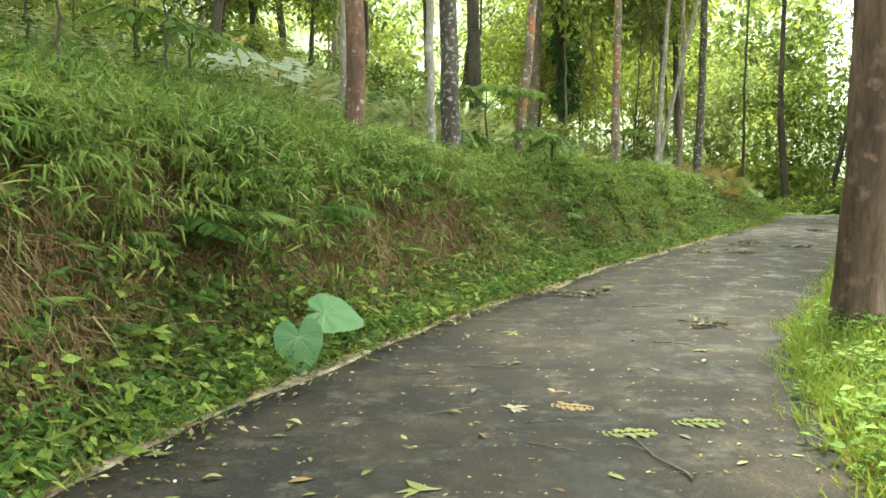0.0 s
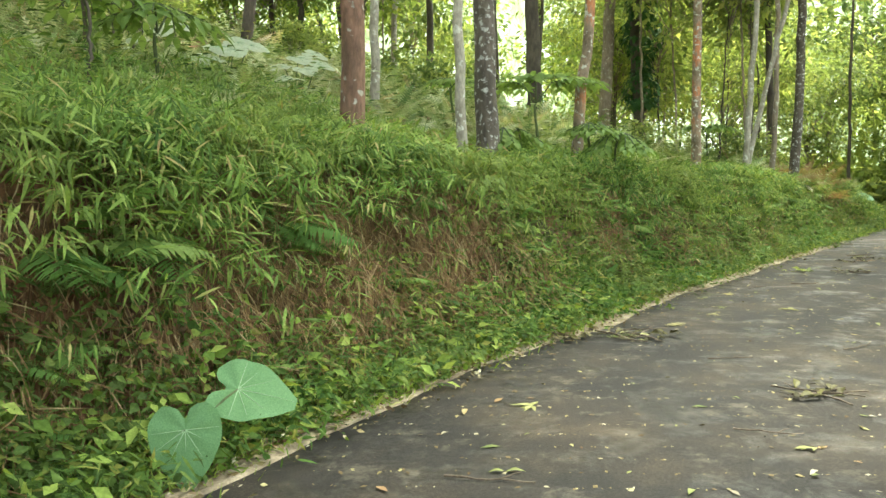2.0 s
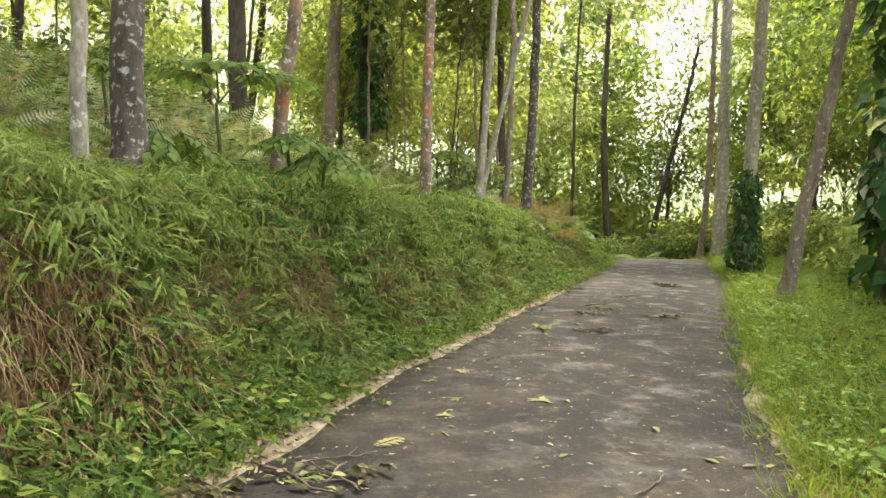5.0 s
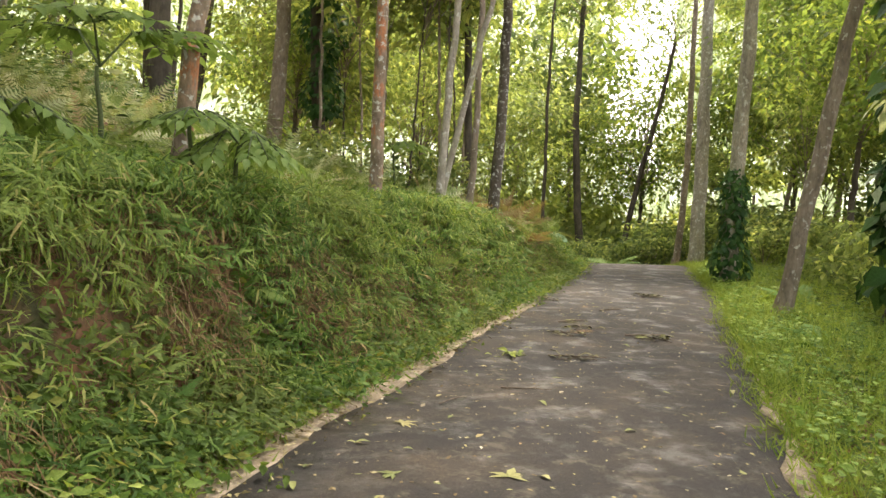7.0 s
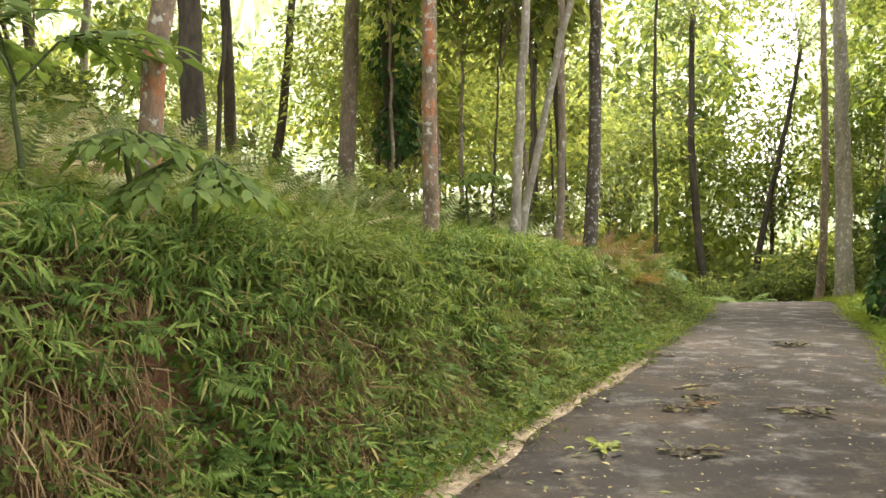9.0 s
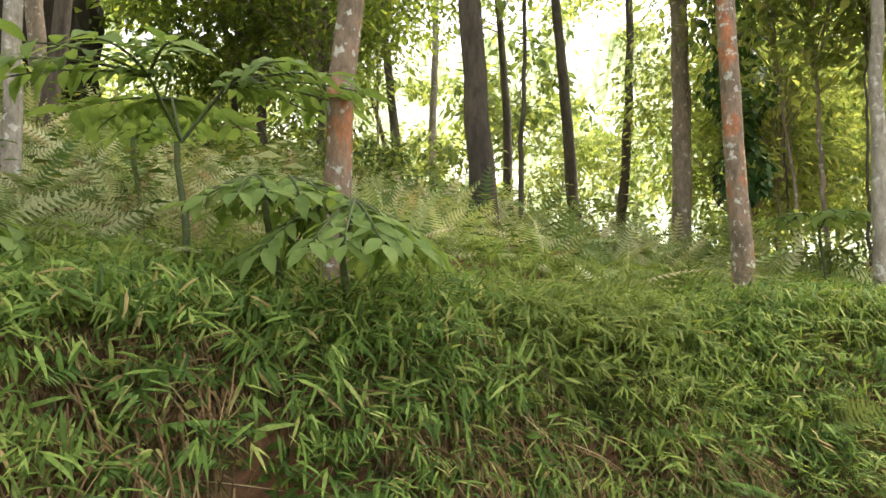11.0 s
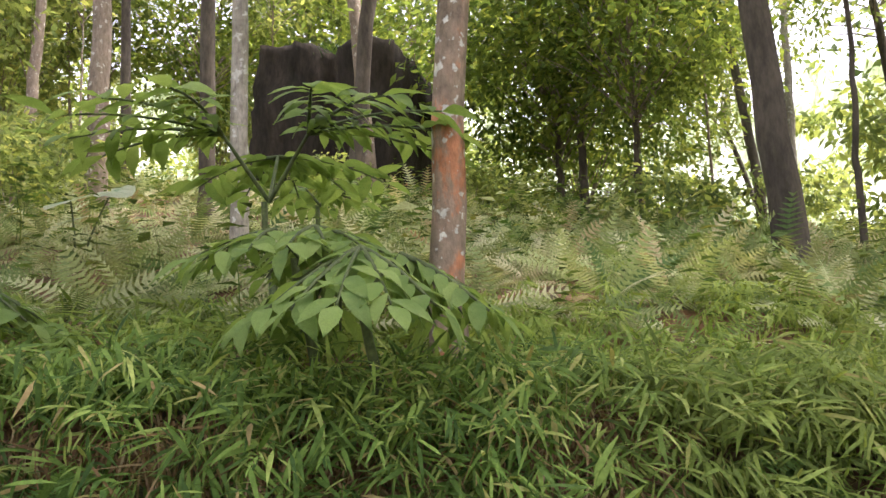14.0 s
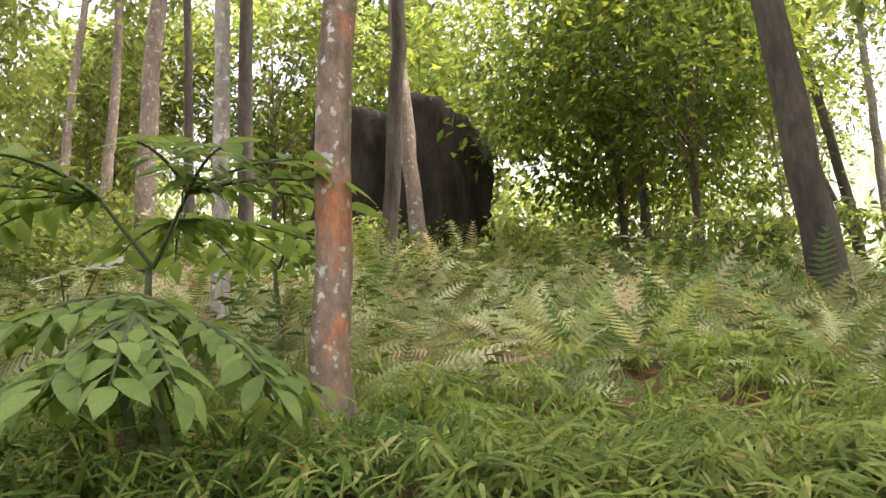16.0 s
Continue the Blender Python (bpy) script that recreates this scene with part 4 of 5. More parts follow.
stuff("verge_weeds", *right_weeds(5600, 73), M_WEED, "low broad-leaved weeds beside the lane", "weeds")


def frond_field(n, y0, y1, d0, d1, per, length, seed, power=1.0):
    g = np.random.default_rng(seed)
    x, y, out, d = on_bank(n, y0, y1, d0, d1, g, power)
    base = np.repeat(np.c_[x, y, height(x, y)], per, 0)
    m = n * per
    a = g.random(m) * 2 * np.pi
    el = 0.05 + 0.55 * g.random(m)
    o3 = np.repeat(np.c_[out, np.zeros(n)], per, 0)
    sidew = np.c_[-o3[:, 1], o3[:, 0], np.zeros(m)] * (g.normal(size=(m, 1)) * 1.0)
    way = sidew + o3 * (0.25 + 0.35 * g.normal(size=(m, 1))) + np.array([0, 0, 1.0]) * el[:, None]
    ln = length * (0.6 + 0.7 * g.random(m))
    stalk = 0.25 * ln
    w = unit(way)
    p = base + w * stalk[:, None] * 0.5 + np.array([0, 0, 1.0]) * stalk[:, None] * 0.4
    A = leaves("frond", p, way, o3 * 0.5 + np.array([0, 0, 0.8]) + g.normal(size=(m, 3)) * 0.3, ln, ln * 0.42)
    B = leaves("straw", base, p - base, np.tile([0.3, 0.2, 1.0], (m, 1)), np.linalg.norm(p - base, axis=1) * 1.02, 0.006)
    return joined(A, B)


stuff("slope_ferns", *joined(frond_field(1000, 3, 17, 2.6, 7, 6, 0.4, 81), frond_field(900, 3, 18, 6, 17, 6, 0.52, 82), frond_field(260, 14, 26, 1.0, 8, 5, 0.6, 83)), M_FERN, "thick ferns carpeting the forest slope", "ferns")
stuff("rusty_ferns", *frond_field(46, 17.5, 20.5, 0.7, 1.7, 6, 0.55, 84), M_RUST, "rust-tinted ferns on the end of the bank", "ferns")


def slope_weeds(n, seed, mat_leaf=0.11):
    g = np.random.default_rng(seed)
    x, y, out, d = on_bank(n, 2, 22, 2.4, 16, g)
    per = 9
    m = n * per
    base = np.repeat(np.c_[x, y, height(x, y)], per, 0)
    tall = np.repeat(0.3 + 0.6 * g.random(n), per)
    k = np.tile(np.linspace(0.35, 1, per), n)
    a = np.tile(np.arange(per) * 2.4, n) + np.repeat(g.random(n) * 6, per)
    rad = np.c_[np.cos(a), np.sin(a), np.zeros(m)]
    p = base + np.c_[np.zeros((m, 2)), tall * k]
    ln = mat_leaf * (0.7 + 0.8 * g.random(m))
    A = leaves("oval", p, rad + np.array([0, 0, 0.15]), np.array([0, 0, 1.0]) + g.normal(size=(m, 3)) * 0.2, ln, ln * 0.5)
    s = np.c_[x, y, height(x, y)]
    B = leaves("straw", s, np.tile([0.02, 0.02, 1.0], (n, 1)), np.tile([1.0, 0.2, 0], (n, 1)), tall[::per] * 1.02, 0.008)
    return joined(A, B)


stuff("slope_seedlings", *slope_weeds(1500, 85, 0.1), M_WEED, "leafy seedlings standing among the ferns", "seedlings")
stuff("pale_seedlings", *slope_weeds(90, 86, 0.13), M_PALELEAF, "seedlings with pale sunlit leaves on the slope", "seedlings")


# ---- single plants ----
def leaf_sheet(outline, bulge, droop, n=7, fold=0.12):
    """A broad leaf: half widths by place along it, folded along its midrib and drooping to the tip."""
    u = np.linspace(0, 1, n)
    w = np.interp(u, [a for a, _ in outline], [b for _, b in outline])
    v, f = [], []
    for i in range(n):
        z = bulge * math.sin(math.pi * u[i]) - droop * u[i] ** 2
        for s in (-1, -0.5, 0, 0.5, 1):
            v.append((u[i] + 0.05 * (1 - abs(s)) * (u[i] > 0.9), s * w[i], z + fold * abs(s) * w[i] - 0.2 * fold * (abs(s) == 1) * w[i] + 0.012 * math.sin(i * 2.1 + s * 3)))
    for i in range(n - 1):
        for k in range(4):
            a = i * 5 + k
            f += [(a, a + 5, a + 6), (a, a + 6, a + 1)]
    return np.array(v), np.array(f)


OVATE = [(0, 0.0), (0.12, 0.09), (0.35, 0.18), (0.6, 0.185), (0.85, 0.08), (1, 0.0)]
LEAFLET = [tri_mesh("leaflet", *leaf_sheet(OVATE, 0.05, 0.12 + 0.1 * i), M_BROAD, True) for i in range(3)]


def aim(p, way, up, size):
    """The pose of a leaf that starts at p, points along way and faces up."""
    x = Vector(way).normalized()
    y = Vector(up).cross(x).normalized()
    z = x.cross(y)
    m = Matrix((x, y, z)).transposed().to_4x4()
    return Matrix.Translation(p) @ m @ Matrix.Scale(size, 4)


def umbrella_plant(x, y, fork, reach, spin, words, seed, leaf=0.19, flat=0.35, stem_lean=(0.0, 0.0), count=7, fall=0.12):
    g = np.random.default_rng(seed)
    z = height1(x, y)
    pl = empty("umbrella_plant", x, y, z, words, "plant", "umbrella-leaved plants")
    top = np.array([stem_lean[0], stem_lean[1], fork - z])
    t = np.linspace(0, 1, 7)[:, None]
    pts = top * t + np.array([0.02, 0.015, 0]) * np.sin(t * 5)
    pts[0, 2] = -0.1
    part("stem", tri_mesh("stem", *tube(pts, np.linspace(0.024, 0.015, 7), 8, 0.05, seed), M_STEM, True), pl, "upright mottled green stem")
    for b in range(3):
        a = spin + b * 2.09 + g.normal() * 0.15
        d0 = np.array([math.cos(a), math.sin(a), 0])
        knee = top + d0 * reach * 0.24 + np.array([0, 0, reach * flat])
        for s in (-1.25, -0.62, 0, 0.62, 1.25):
            a2 = a + s * 0.72
            d = np.array([math.cos(a2), math.sin(a2), 0])
            ln = reach * (0.68 if s else 0.72)
            end = knee + d * ln + np.array([0, 0, -fall * reach])
            mid = (knee + end) / 2 + np.array([0, 0, 0.08 * reach])
            q = np.linspace(0, 1, 6)[:, None]
            line = (1 - q) ** 2 * knee + 2 * q * (1 - q) * mid + q * q * end
            if s == 0:
                line = np.vstack([np.linspace(top, knee, 4), line[1:]])
            br = part("branch", tri_mesh("branch", *tube(line, np.linspace(0.011, 0.004, len(line)), 6), M_STEM, True), pl)
            m = max(4, int(count * (1 if s else 0.8)))
            for i in range(m):
                u = 0.05 + 0.95 * i / (m - 1)
                p = (1 - u) ** 2 * knee + 2 * u * (1 - u) * mid + u * u * end
                sg = 0 if i == m - 1 else (1 if i % 2 else -1)
                aa = a2 + sg * (0.95 + 0.2 * g.normal())
                way = (math.cos(aa), math.sin(aa), -0.12 - fall + 0.2 * g.normal())
                up = (0.35 * math.cos(a2) + 0.2 * g.normal(), 0.35 * math.sin(a2) + 0.2 * g.normal(), 1)
                part("leaflet", LEAFLET[int(g.integers(3))], br, at=aim(p, way, up, leaf * (0.7 + 0.45 * u + 0.15 * g.random())))
    return pl


umbrella_plant(1.12, 13.0, 2.38, 0.98, 2.43, "tall umbrella-leaved plant on an upright forked stem", 11, 0.17, 0.3, count=19, fall=0.04)
umbrella_plant(2.1, 12.86, 1.82, 0.5, 1.18, "low umbrella-leaved plant with large drooping leaflets", 12, 0.135, 0.24, (0.1, -0.1), count=15, fall=0.46)
umbrella_plant(1.82, 12.78, 1.98, 0.42, 2.2, "low umbrella-leaved plant with large drooping leaflets", 14, 0.13, 0.24, (0.0, -0.05), count=11, fall=0.3)
umbrella_plant(0.72, 11.75, 1.85, 0.5, 0.2, "low umbrella-leaved plant with large drooping leaflets", 13, 0.15, 0.26, count=10, fall=0.4)
umbrella_plant(-0.1, 14.1, 2.75, 0.4, 2.2, "small umbrella-leaved plant among the ferns", 15, 0.15, 0.3, count=6)
umbrella_plant(-2.6, 9.2, 2.75, 0.6, 0.8, "yellow-green umbrella-leaved plant on the bank top", 17, 0.17, 0.4, (0.06, 0.0), count=9, fall=0.3)
umbrella_plant(-3.0, 8.9, 2.95, 0.55, 2.0, "yellow-green umbrella-leaved plant on the bank top", 18, 0.17, 0.35, (-0.05, 0.0), count=8, fall=0.3)
umbrella_plant(4.9, 18.6, 2.2, 0.55, 0.9, "small umbrella-leaved plant on the bank top", 16, 0.2, 0.3, count=6)

def heart_mesh(mat, droop):
    """A heart-shaped leaf about its stalk's joint, its tip along x, two lobes behind, cupped and wavy."""
    n, rings = 32, 5
    th = np.linspace(-math.pi, math.pi, n, endpoint=False) + math.pi / n
    r = np.interp(np.abs(th), [0, 0.12, 0.35, 0.8, 1.4, 2.0, 2.5, 2.85, 3.15], [0.8, 0.72, 0.6, 0.5, 0.46, 0.46, 0.42, 0.28, 0.08])
    v, f = [(0, 0, 0)], []
    for k in range(1, rings + 1):
        q = k / rings
        x, y = r * q * np.cos(th), r * q * np.sin(th)
        z = 0.1 * np.abs(y) - 0.16 * np.abs(y) ** 2 - droop * np.clip(x, 0, 1) ** 2 - 0.25 * droop * np.clip(-x, 0, 1) + 0.018 * q * np.sin(th * 7 + 1)
        v += list(zip(x, y, z))
    for j in range(n):
        f.append((0, 1 + j, 1 + (j + 1) % n))
        for k in range(rings - 1):
            a, b = 1 + k * n + j, 1 + k * n + (j + 1) % n
            f += [(a, a + n, b + n), (a, b + n, b)]
    return tri_mesh("leaf", np.array(v), np.array(f), mat, True)


M_VEIN = rough_mat("pale_vein", [(0.35, (0.25, 0.38, 0.2)), (0.65, (0.32, 0.45, 0.25))], 9, 0.1, 50, rough=0.6)
HEARTS = [heart_mesh(M_TARO, 0.1), heart_mesh(M_TARO, 0.22)]
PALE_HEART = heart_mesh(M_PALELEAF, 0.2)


def taro(x, y, specs, words, hearts):
    z = height1(x, y)
    t = empty("taro_plant", x, y, z, words, "plant", "taro plants")
    for k, (px, py, pz, way, up, size) in enumerate(specs):
        tip = np.array([px - x, py - y, pz - z])
        q = np.linspace(0, 1, 7)[:, None]
        mid = tip * 0.5 + np.array([0, 0, 0.12])
        root = np.array([0.01 * k, 0, -0.05])
        part("stalk", tri_mesh("stalk", *tube((1 - q) ** 2 * root + 2 * q * (1 - q) * mid + q * q * tip, np.linspace(0.011, 0.006, 7), 7), M_STEM, True), t)
        lf = part("leaf", hearts[k % len(hearts)], t, at=aim(tip, way, up, size))
        for i in range(7):
            a = (i - 3) * 0.52
            ln = 0.7 if i == 3 else 0.42
            q = np.linspace(0, ln, 5)
            vx, vy = q * math.cos(a), q * math.sin(a)
            vz = 0.1 * np.abs(vy) - 0.16 * vy**2 - 0.12 * np.clip(vx, 0, 1) ** 2 + 0.004
            part("vein", tri_mesh("vein", *tube(np.c_[vx, vy, vz], np.linspace(0.007, 0.002, 5), 4), M_VEIN), lf)


taro(-0.98, 5.42, [(-0.86, 5.42, 0.26, (0.12, -0.3, -0.85), (0.1, -0.8, 0.5), 0.36), (-0.72, 5.75, 0.36, (0.95, 0.1, -0.2), (0.05, -0.6, 0.8), 0.4)], "two large heart-shaped green taro leaves at the lane's edge", HEARTS)
# broad slope leaves, their sunlit look painted as a pale base colour
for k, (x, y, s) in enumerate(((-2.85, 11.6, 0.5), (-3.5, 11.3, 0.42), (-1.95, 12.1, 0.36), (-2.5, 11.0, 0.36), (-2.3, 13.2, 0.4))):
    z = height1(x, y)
    taro(x, y, [(x + 0.1, y - 0.1, z + 0.55, (0.5, -0.7, -0.3), (0.2, -0.5, 0.8), s), (x - 0.15, y, z + 0.45, (-0.6, -0.6, -0.2), (-0.1, -0.5, 0.8), s * 0.8), (x + 0.2, y + 0.2, z + 0.65, (0.8, 0.1, -0.2), (0.1, -0.4, 0.9), s * 0.9)], "broad leaves rising from the slope, painted pale as if sunlit", [PALE_HEART])
taro(10.2, 24.0, [(10.3, 23.7, 0.75, (0.5, -0.8, -0.3), (0.2, -0.5, 0.8), 0.5), (10.0, 23.9, 0.6, (-0.5, -0.8, -0.3), (0, -0.5, 0.8), 0.45)], "broad green leaves at the end of the bank", HEARTS)


def fern_frond_mesh(mat, seed, n=24):
    """One frond 1 long: a stalk, and pairs of narrow pinnae that shorten to the tip."""
    g = np.random.default_rng(seed)
    bend = lambda u: np.array([u, 0, 0.1 * u - 0.5 * u * u])
    pieces = [tube(np.array([bend(u) for u in np.linspace(0, 1, 9)]), np.linspace(0.008, 0.002, 9), 4)]
    p, w, up, ln = [], [], [], []
    for i in range(n):
        u = 0.2 + 0.8 * i / n
        L = 0.27 * math.sin(math.pi * min(1, (u - 0.2) * 0.95 + 0.22)) ** 0.9 + 0.015
        for s in (-1, 1):
            p.append(bend(u))
            w.append((0.45 + 0.1 * g.normal(), s, -0.25 + 0.08 * g.normal()))
            up.append((0.2, 0, 1))
            ln.append(L)
    ln = np.array(ln)
    pieces.append(leaves("blade", np.array(p), np.array(w), np.array(up, float), ln, np.clip(ln * 0.2, 0.012, 0.04)))
    return tri_mesh("frond", *joined(*pieces), mat)


FRONDS = [fern_frond_mesh(M_FERN_ONE, 60 + i) for i in range(3)]


def fern(x, y, size, lean, count, seed, words="green fern with arching feathery fronds"):
    g = np.random.default_rng(seed)
    f = empty("fern", x, y, height1(x, y), words, "fern", "ferns on the bank")
    for k in range(count):
        a = k / count * 2 * math.pi + g.normal() * 0.3
        way = (math.cos(a) + lean[0], math.sin(a) + lean[1], 0.55 + 0.25 * g.normal())
        part("frond", FRONDS[int(g.integers(3))], f, at=aim((0, 0, -0.02), way, (0.1 * g.normal(), 0.1 * g.normal(), 1), size * (0.75 + 0.4 * g.random())))


gf_ = np.random.default_rng(91)
fx, fy, fo, fd = on_bank(64, 4.5, 16.5, 0.75, 3.2, gf_)
for k in range(64):
    fern(fx[k], fy[k], gf_.uniform(0.24, 0.42), fo[k] * 1.1, 6, 900 + k)
fx, fy, fo, fd = on_bank(34, 2.2, 10, 0.3, 0.9, gf_)
for k in range(34):
    fern(fx[k], fy[k], gf_.uniform(0.2, 0.36), fo[k] * 0.8, 6, 1000 + k, "small bright green fern at the foot of the bank")
fx, fy, fo, fd = on_bank(14, 2.6, 6.0, 0.45, 1.1, gf_)
for k in range(14):
    fern(fx[k], fy[k], gf_.uniform(0.26, 0.42), fo[k] * 1.1, 6, 1100 + k)
fx, fy, fo, fd = on_bank(48, 8.5, 19, 0.35, 1.25, gf_)
for k in range(48):
    fern(fx[k], fy[k], gf_.uniform(0.26, 0.44), fo[k] * 1.1, 6, 1200 + k)
fern(-1.02, 7.45, 0.62, (0.9, -1.4), 5, 2001, "large fern frond hanging out over the bank")
fern(-1.75, 5.9, 0.7, (1.6, -0.6), 5, 2002, "large fern frond hanging out over the bank")
fern(-1.5, 6.4, 0.65, (1.5, -0.9), 5, 2003, "large fern frond hanging out over the bank")
for k, (x, y, s) in enumerate(((8.9, 13.4, 0.6), (10.8, 15.0, 0.6), (11.4, 16.6, 0.7), (9.6, 14.0, 0.5), (12.2, 17.4, 0.7), (14.2, 27.6, 1.0), (15.3, 29.4, 1.2), (13.9, 29.4, 1.0), (7.6, 11.8, 0.45))):
    fern(x, y, s, (-0.2, -0.3), 8, 2100 + k, "green fern in the grass beside the lane")

# ---- litter on the lane ----
def star_leaf():
    p, w, up, ln = [], [], [], []
    for i in range(7):
        a = (i - 3) * 0.62
        p.append((0, 0, 0.004))
        w.append((math.cos(a), math.sin(a), 0.12 * math.cos(i * 2.3)))
        up.append((0, 0, 1.0))
        ln.append(1.0 - 0.09 * abs(i - 3))
    ln = np.array(ln)
    return leaves("oval", np.array(p), np.array(w), np.array(up), ln, ln * 0.34)


def feather_leaf():
    p, w, ln = [], [], []
    for i in range(9):
        for s in (-1, 1):
            p.append((i / 9, 0, 0.006))
            w.append((0.5, s, 0.1 * math.sin(i * 3 + s)))
            ln.append(0.36 * math.sin(math.pi * (i + 1.5) / 11))
    ln = np.array(ln)
    return joined(leaves("oval", np.array(p), np.array(w), np.tile([0, 0, 1.0], (18, 1)), ln, ln * 0.45), leaves("straw", np.zeros((1, 3)) + [[0, 0, 0.004]], np.array([[1.0, 0, 0.02]]), np.array([[0, 0, 1.0]]), 1.0, 0.02))


LITTER = [tri_mesh("fallen_leaf", *leaf_sheet(OVATE, 0.16 - 0.1 * i, 0.1 * (i - 1), 6, 0.5 - 0.35 * i), M_FALLEN, True) for i in range(3)]
STAR = tri_mesh("fallen_star_leaf", *star_leaf(), M_FALLEN)
FEATHER = tri_mesh("fallen_spray", *feather_leaf(), M_FALLEN)


def on_lane(g, y0, y1):
    i = int(g.integers(len(EDGE_L[:300])))
    while not y0 < EDGE_L[i, 1] < y1:
        i = int(g.integers(len(EDGE_L[:300])))
    k = int(np.argmin(np.abs(EDGE_R[:, 1] - EDGE_L[i, 1])))
    u = g.beta(1.0, 1.0)
    return EDGE_L[i] * (1 - u) + EDGE_R[k] * u


def drop(me, x, y, size, turn, words, lift=0.014):
    ob = new("fallen_leaf" if me is not FEATHER else "fallen_spray", me)
    z = float(dip(np.array([y]))[0]) + lift
    ob.matrix_basis = Matrix.Translation((x, y, z)) @ Matrix.Rotation(turn, 4, "Z") @ Matrix.Diagonal((size, size, size * 0.7, 1))
    tagged(ob, words, "fallen leaf", "fallen leaves on the lane")


gl = np.random.default_rng(17)
for k in range(262):
    x, y = on_lane(gl, 2.6, 17)
    drop(LITTER[int(gl.integers(3))], x, y, 0.04 + 0.07 * gl.random() ** 1.7, gl.random() * 6.3, "small dry fallen leaf lying on the asphalt")
for x, y, s, a in ((0.48, 4.54, 0.13, 0.4), (-0.06, 3.39, 0.14, 2.0), (3.5, 10.05, 0.16, 1.0), (4.85, 13.24, 0.2, 0.5), (2.9, 10.19, 0.1, 2.5), (0.77, 6.66, 0.14, 3.0), (2.68, 9.77, 0.1, 1.2), (3.18, 11.1, 0.12, 0.2), (6.81, 14.06, 0.16, 2.2)):
    drop(STAR, x, y, s, a, "large lobed yellow-green fallen leaf on the asphalt", 0.016)
for x, y, s, a in ((0.72, 4.6, 0.26, -0.3), (0.9, 4.08, 0.3, 0.1), (1.32, 4.25, 0.3, 0.0), (2.1, 9.2, 0.24, 0.6), (6.04, 14.43, 0.4, 0.3), (6.4, 15.1, 0.35, 1.0), (1.5, 8.7, 0.3, 0.3)):
    drop(FEATHER, x, y, s, a, "fallen spray of green leaflets on the asphalt", 0.016)
for x, y, s, a in ((-0.64, 3.51, 0.12, 0.3), (-0.32, 3.57, 0.09, 1.0), (-1.38, 3.86, 0.13, 0.2), (1.42, 3.64, 0.08, 0.5), (1.33, 3.99, 0.09, 2.0), (1.72, 4.22, 0.08, 1.4), (4.01, 8.57, 0.11, 2.0), (3.11, 8.82, 0.1, 0.6), (2.25, 9.11, 0.06, 1.0)):
    drop(LITTER[1], x, y, s, a, "curled fallen leaf lying on the asphalt")


def stick(x, y, length, turn, r, seed, words="thin dead twig lying on the asphalt"):
    g = np.random.default_rng(seed)
    n = 9
    t = np.linspace(-0.5, 0.5, n)
    pts = np.c_[t * length, np.cumsum(g.normal(size=n)) * length * 0.025, 0.02 + r + 0.006 * g.random(n)]
    pieces = [tube(pts, np.linspace(r, r * 0.5, n), 6, 0.1, seed)]
    if length > 0.3:
        q = pts[5]
        pieces.append(tube(np.array([q, q + [0.12 * length, 0.1 * length, 0.01], q + [0.2 * length, 0.22 * length, 0.004]]), [r * 0.6, r * 0.5, r * 0.3], 5))
    ob = new("twig", tri_mesh("twig", *joined(*pieces), M_TWIG, True))
    ob.matrix_basis = Matrix.Translation((x, y, float(dip(np.array([y]))[0]) - 0.006)) @ Matrix.Rotation(turn, 4, "Z")
    tagged(ob, words, "twig", "twigs on the lane")


for k, (x, y, ln, a, r) in enumerate(((2.63, 6.94, 0.5, 0.2, 0.009), (0.52, 5.48, 0.42, -0.15, 0.006), (1.1, 3.75, 0.6, 1.75, 0.006), (1.62, 8.75, 0.7, -0.9, 0.01), (1.85, 8.97, 0.5, 0.2, 0.007), (2.0, 6.2, 0.35, -0.2, 0.005), (0.1, 4.5, 0.3, 0.5, 0.004), (6.48, 15.16, 0.5, 0.3, 0.012), (6.9, 14.2, 0.55, 0.1, 0.012), (7.6, 16.2, 0.5, 0.4, 0.012), (3.4, 8.3, 0.4, 0.7, 0.006), (3.7, 11.6, 0.3, 0.4, 0.006), (0.6, 3.9, 0.25, -0.4, 0.004), (4.4, 11.9, 0.4, -0.2, 0.007), (1.3, 5.0, 0.3, 0.9, 0.004), (2.3, 7.9, 0.35, 0.1, 0.005))):
    stick(x, y, ln, a, r, 1200 + k)


M_CRUMB = leaf_mat("leaf_crumb", [(0.0, (0.07, 0.045, 0.025)), (0.45, (0.18, 0.14, 0.07)), (0.8, (0.32, 0.29, 0.14)), (1.0, (0.48, 0.45, 0.34))], (0.2, 0.16, 0.09), 3, 0.05, 0.6)


def specks(n, seed):
    g = np.random.default_rng(seed)
    p = np.array([on_lane(g, 2.4, 23) for _ in range(n)])
    a = g.random(n) * 6.3
    ln = 0.012 + 0.034 * g.random(n) ** 2.2
    return leaves("diamond", np.c_[p, dip(p[:, 1]) + 0.016], np.c_[np.cos(a), np.sin(a), 0.1 * g.normal(size=n)], np.tile([0, 0, 1.0], (n, 1)) + g.normal(size=(n, 3)) * 0.2, ln, ln * 0.55)


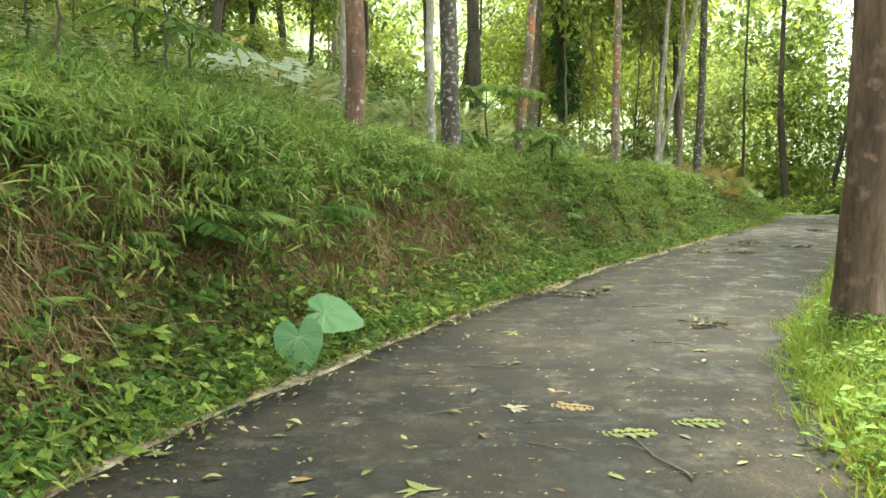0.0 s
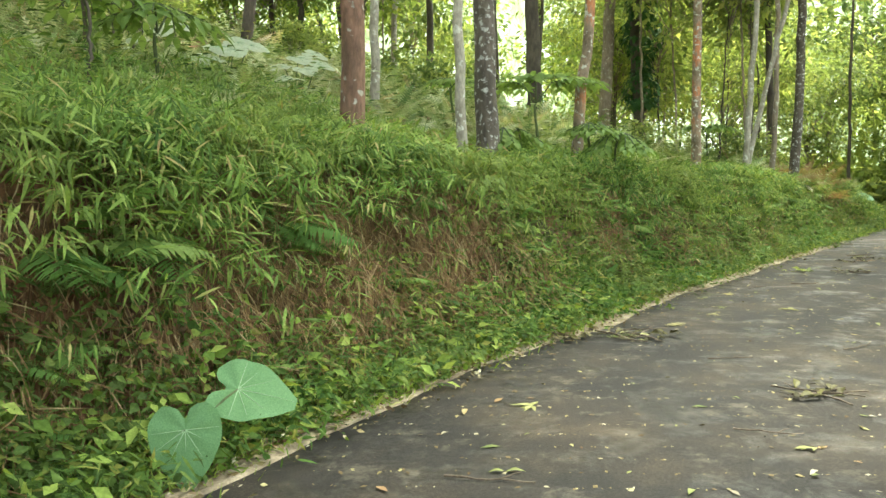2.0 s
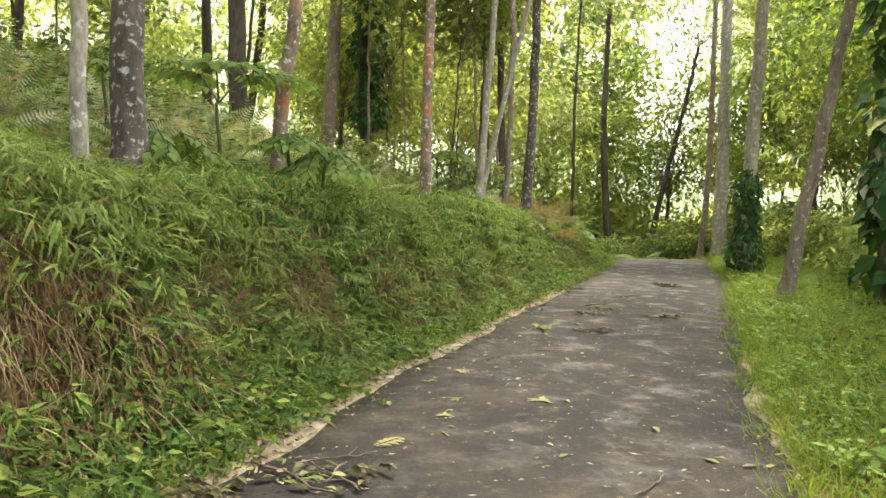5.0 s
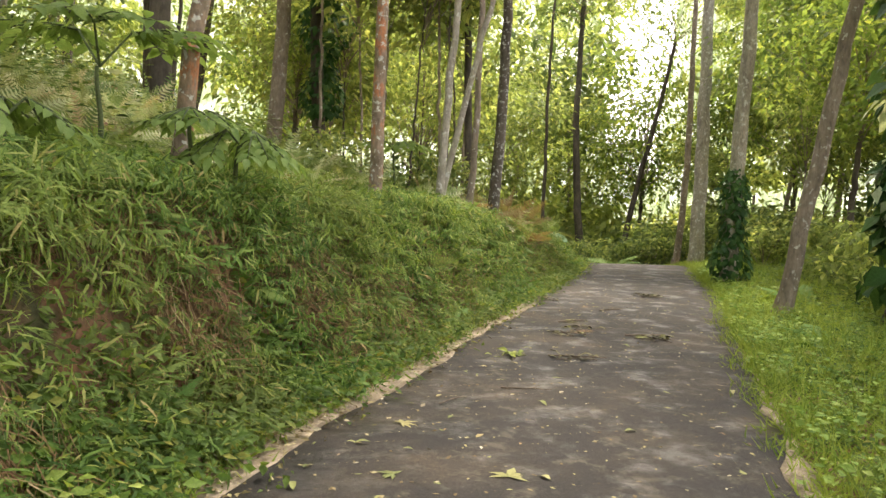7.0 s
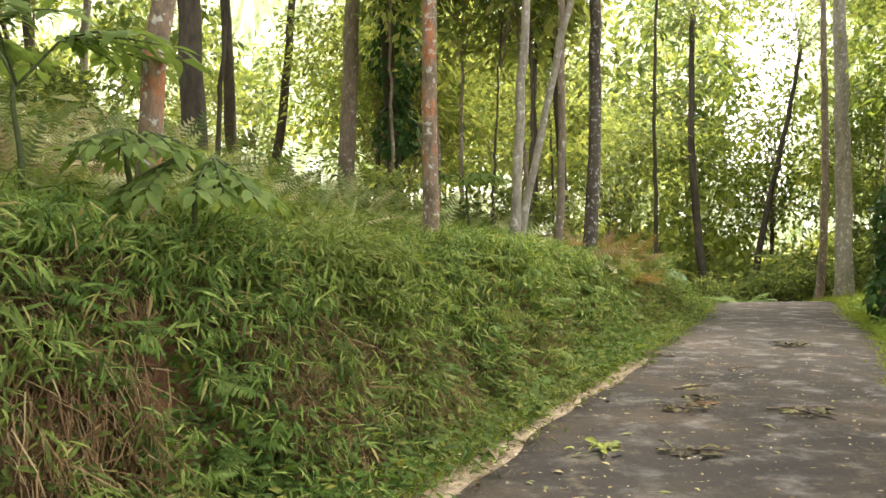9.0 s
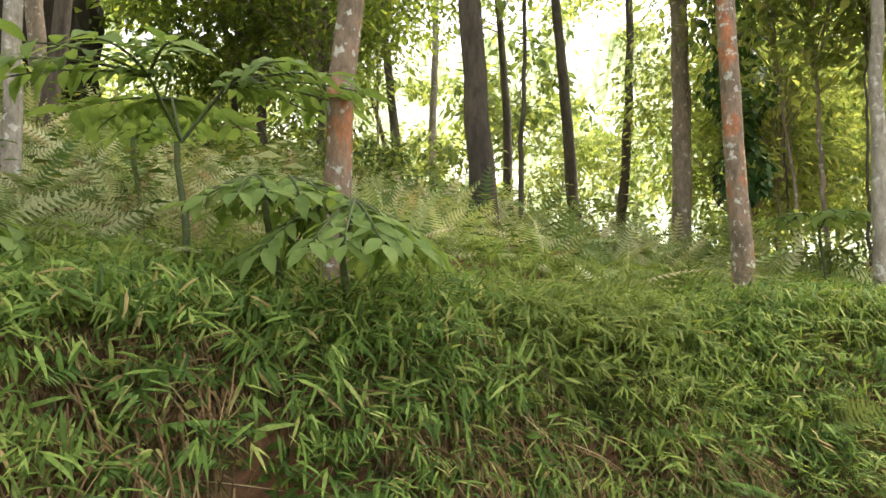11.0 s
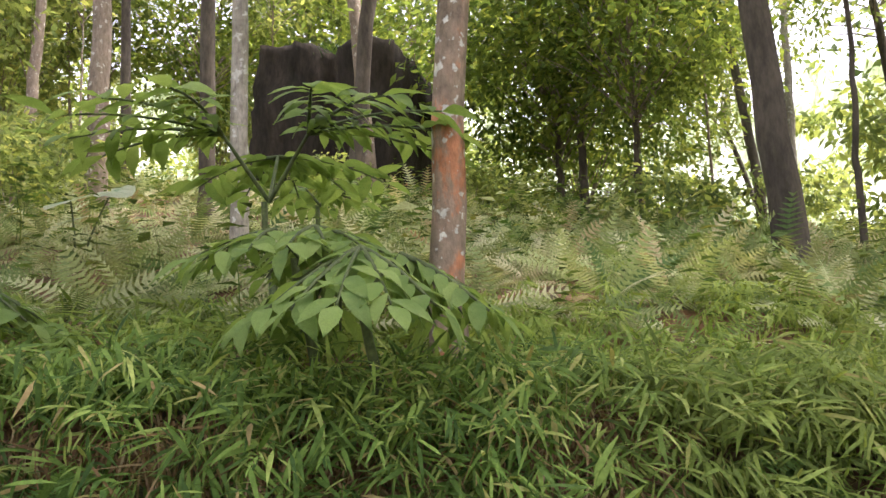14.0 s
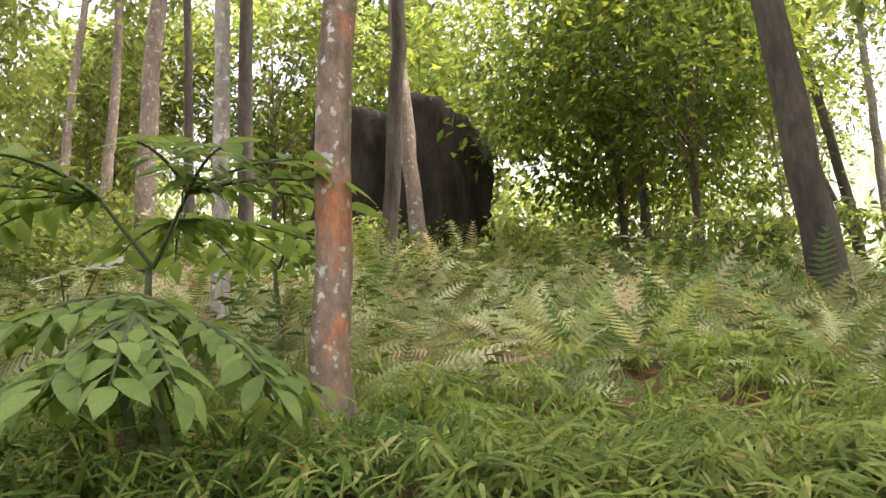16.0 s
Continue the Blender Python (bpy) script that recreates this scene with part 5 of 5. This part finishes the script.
def leaf_heap(x, y, k, seed):
    """A small wet clump of fallen leaves and stalks on the asphalt."""
    g = np.random.default_rng(seed)
    n = (16, 14, 22)[k]
    a, q = g.random(n) * 6.3, 0.17 * np.sqrt(g.random(n)) * (1.4 if k == 2 else 1.0)
    p = np.c_[q * np.cos(a) * 1.3, q * np.sin(a) * 0.8, 0.006 + 0.02 * g.random(n)]
    w = g.random(n) * 6.3
    ln = 0.07 + 0.08 * g.random(n)
    h = empty("leaf_heap", x, y, float(dip(np.array([y]))[0]) + 0.012, ("clump of wet brown fallen leaves on the asphalt", "bright green fallen leaf cluster on the asphalt", "heap of fallen leaves and twigs at the lane's edge")[k], "leaf litter", "leaf heaps on the lane")
    for i in range(n):
        part("fallen_leaf", HEAP_LEAF[k % 2][i % 2], h, at=aim(Vector(p[i]), (math.cos(w[i]), math.sin(w[i]), 0.25 * g.random()), (0.3 * g.normal(), 0.3 * g.normal(), 1.0), ln[i]))
    for i in range(3 if k != 1 else 1):
        b, r = g.random() * 6.3, 0.16 + 0.12 * g.random()
        d = np.array([math.cos(b), math.sin(b), 0.0])
        t = np.linspace(-1, 1, 6)[:, None]
        part("stalk", tri_mesh("stalk", *tube(d * t * r + np.array([-d[1], d[0], 0]) * 0.05 * np.sin(t * 2) + np.array([0, 0, 0.012 + 0.008 * i]), np.linspace(0.006, 0.003, 6), 5), M_TWIG, True), h)


M_WETLEAF = leaf_mat("wet_leaf", [(0.0, (0.03, 0.025, 0.015)), (0.5, (0.08, 0.07, 0.03)), (0.85, (0.16, 0.15, 0.06)), (1.0, (0.3, 0.3, 0.12))], (0.06, 0.06, 0.025), 3, 0.05, 0.35, island=False)
M_FRESH = leaf_mat("fresh_fallen_leaf", [(0.0, (0.13, 0.19, 0.04)), (0.6, (0.24, 0.29, 0.06)), (1.0, (0.34, 0.38, 0.1))], (0.25, 0.28, 0.07), 3, 0.1, 0.4, island=False)
HEAP_LEAF = [[tri_mesh("fallen_leaf", *leaf_sheet(OVATE, 0.14 - 0.1 * i, 0.1 * i, 5, 0.4 - 0.3 * i), m, True) for i in range(2)] for m in (M_WETLEAF, M_FRESH)]
for i, (x, y, k) in enumerate(((4.82, 13.14, 1), (5.94, 14.25, 0), (6.86, 13.92, 0), (9.18, 17.8, 0), (7.1, 17.33, 0), (1.14, 8.69, 2), (1.79, 8.71, 2), (9.3, 17.79, 0), (6.31, 14.64, 0), (2.54, 6.93, 0), (5.41, 12.97, 0))):
    leaf_heap(x, y, k, 1500 + i)


def foot_litter(n, seed):
    """Dead leaves gathered between the bank's foot and the lane."""
    g = np.random.default_rng(seed)
    x, y, out, d = on_bank(n, 2, 16, -0.1, 0.42, g)
    a = g.random(n) * 6.3
    ln = 0.02 + 0.05 * g.random(n) ** 1.5
    return leaves("oval", np.c_[x, y, np.maximum(height(x, y), -0.01) + 0.03 + 0.03 * g.random(n)], np.c_[np.cos(a), np.sin(a), 0.3 * g.normal(size=n)], np.tile([0.1, 0, 1.0], (n, 1)) + g.normal(size=(n, 3)) * 0.5, ln, ln * 0.45)


stuff("foot_litter", *foot_litter(5200, 19), M_CRUMB, "brown dead leaves along the foot of the bank", "leaf litter")
stuff("leaf_crumbs", *specks(6000, 18), M_CRUMB, "scattered crumbs of dry leaf on the asphalt", "leaf litter")


# the pale crumbling edge on the open side of the lane
r0, r1 = np.searchsorted(EDGE_R[:250, 1], 7.2), np.searchsorted(EDGE_R[:250, 1], 12.5)
rs = np.arange(r1 - r0)
rw = 0.16 * np.exp(-((EDGE_R[r0:r1, 1] - 9.6) / 0.5) ** 2) + 0.03 * np.sin(rs * 0.9) + 0.03 * np.sin(rs * 0.37)
r_in, r_out = EDGE_R[r0:r1] + NORM_R[r0:r1] * np.clip(rw, -0.02, 0.3)[:, None], EDGE_R[r0:r1] - NORM_R[r0:r1] * 0.04
tagged(new("broken_edge", ribbon(r_in, r_out, lambda p, u: 0.012 + 0.004 * wave(p[:, 0] * 5, p[:, 1] * 5), 0.07, M_EDGE, "broken_edge", 0.06, 3)), "pale broken patch of concrete at the lane's grassy side", "kerb", kind="structure")
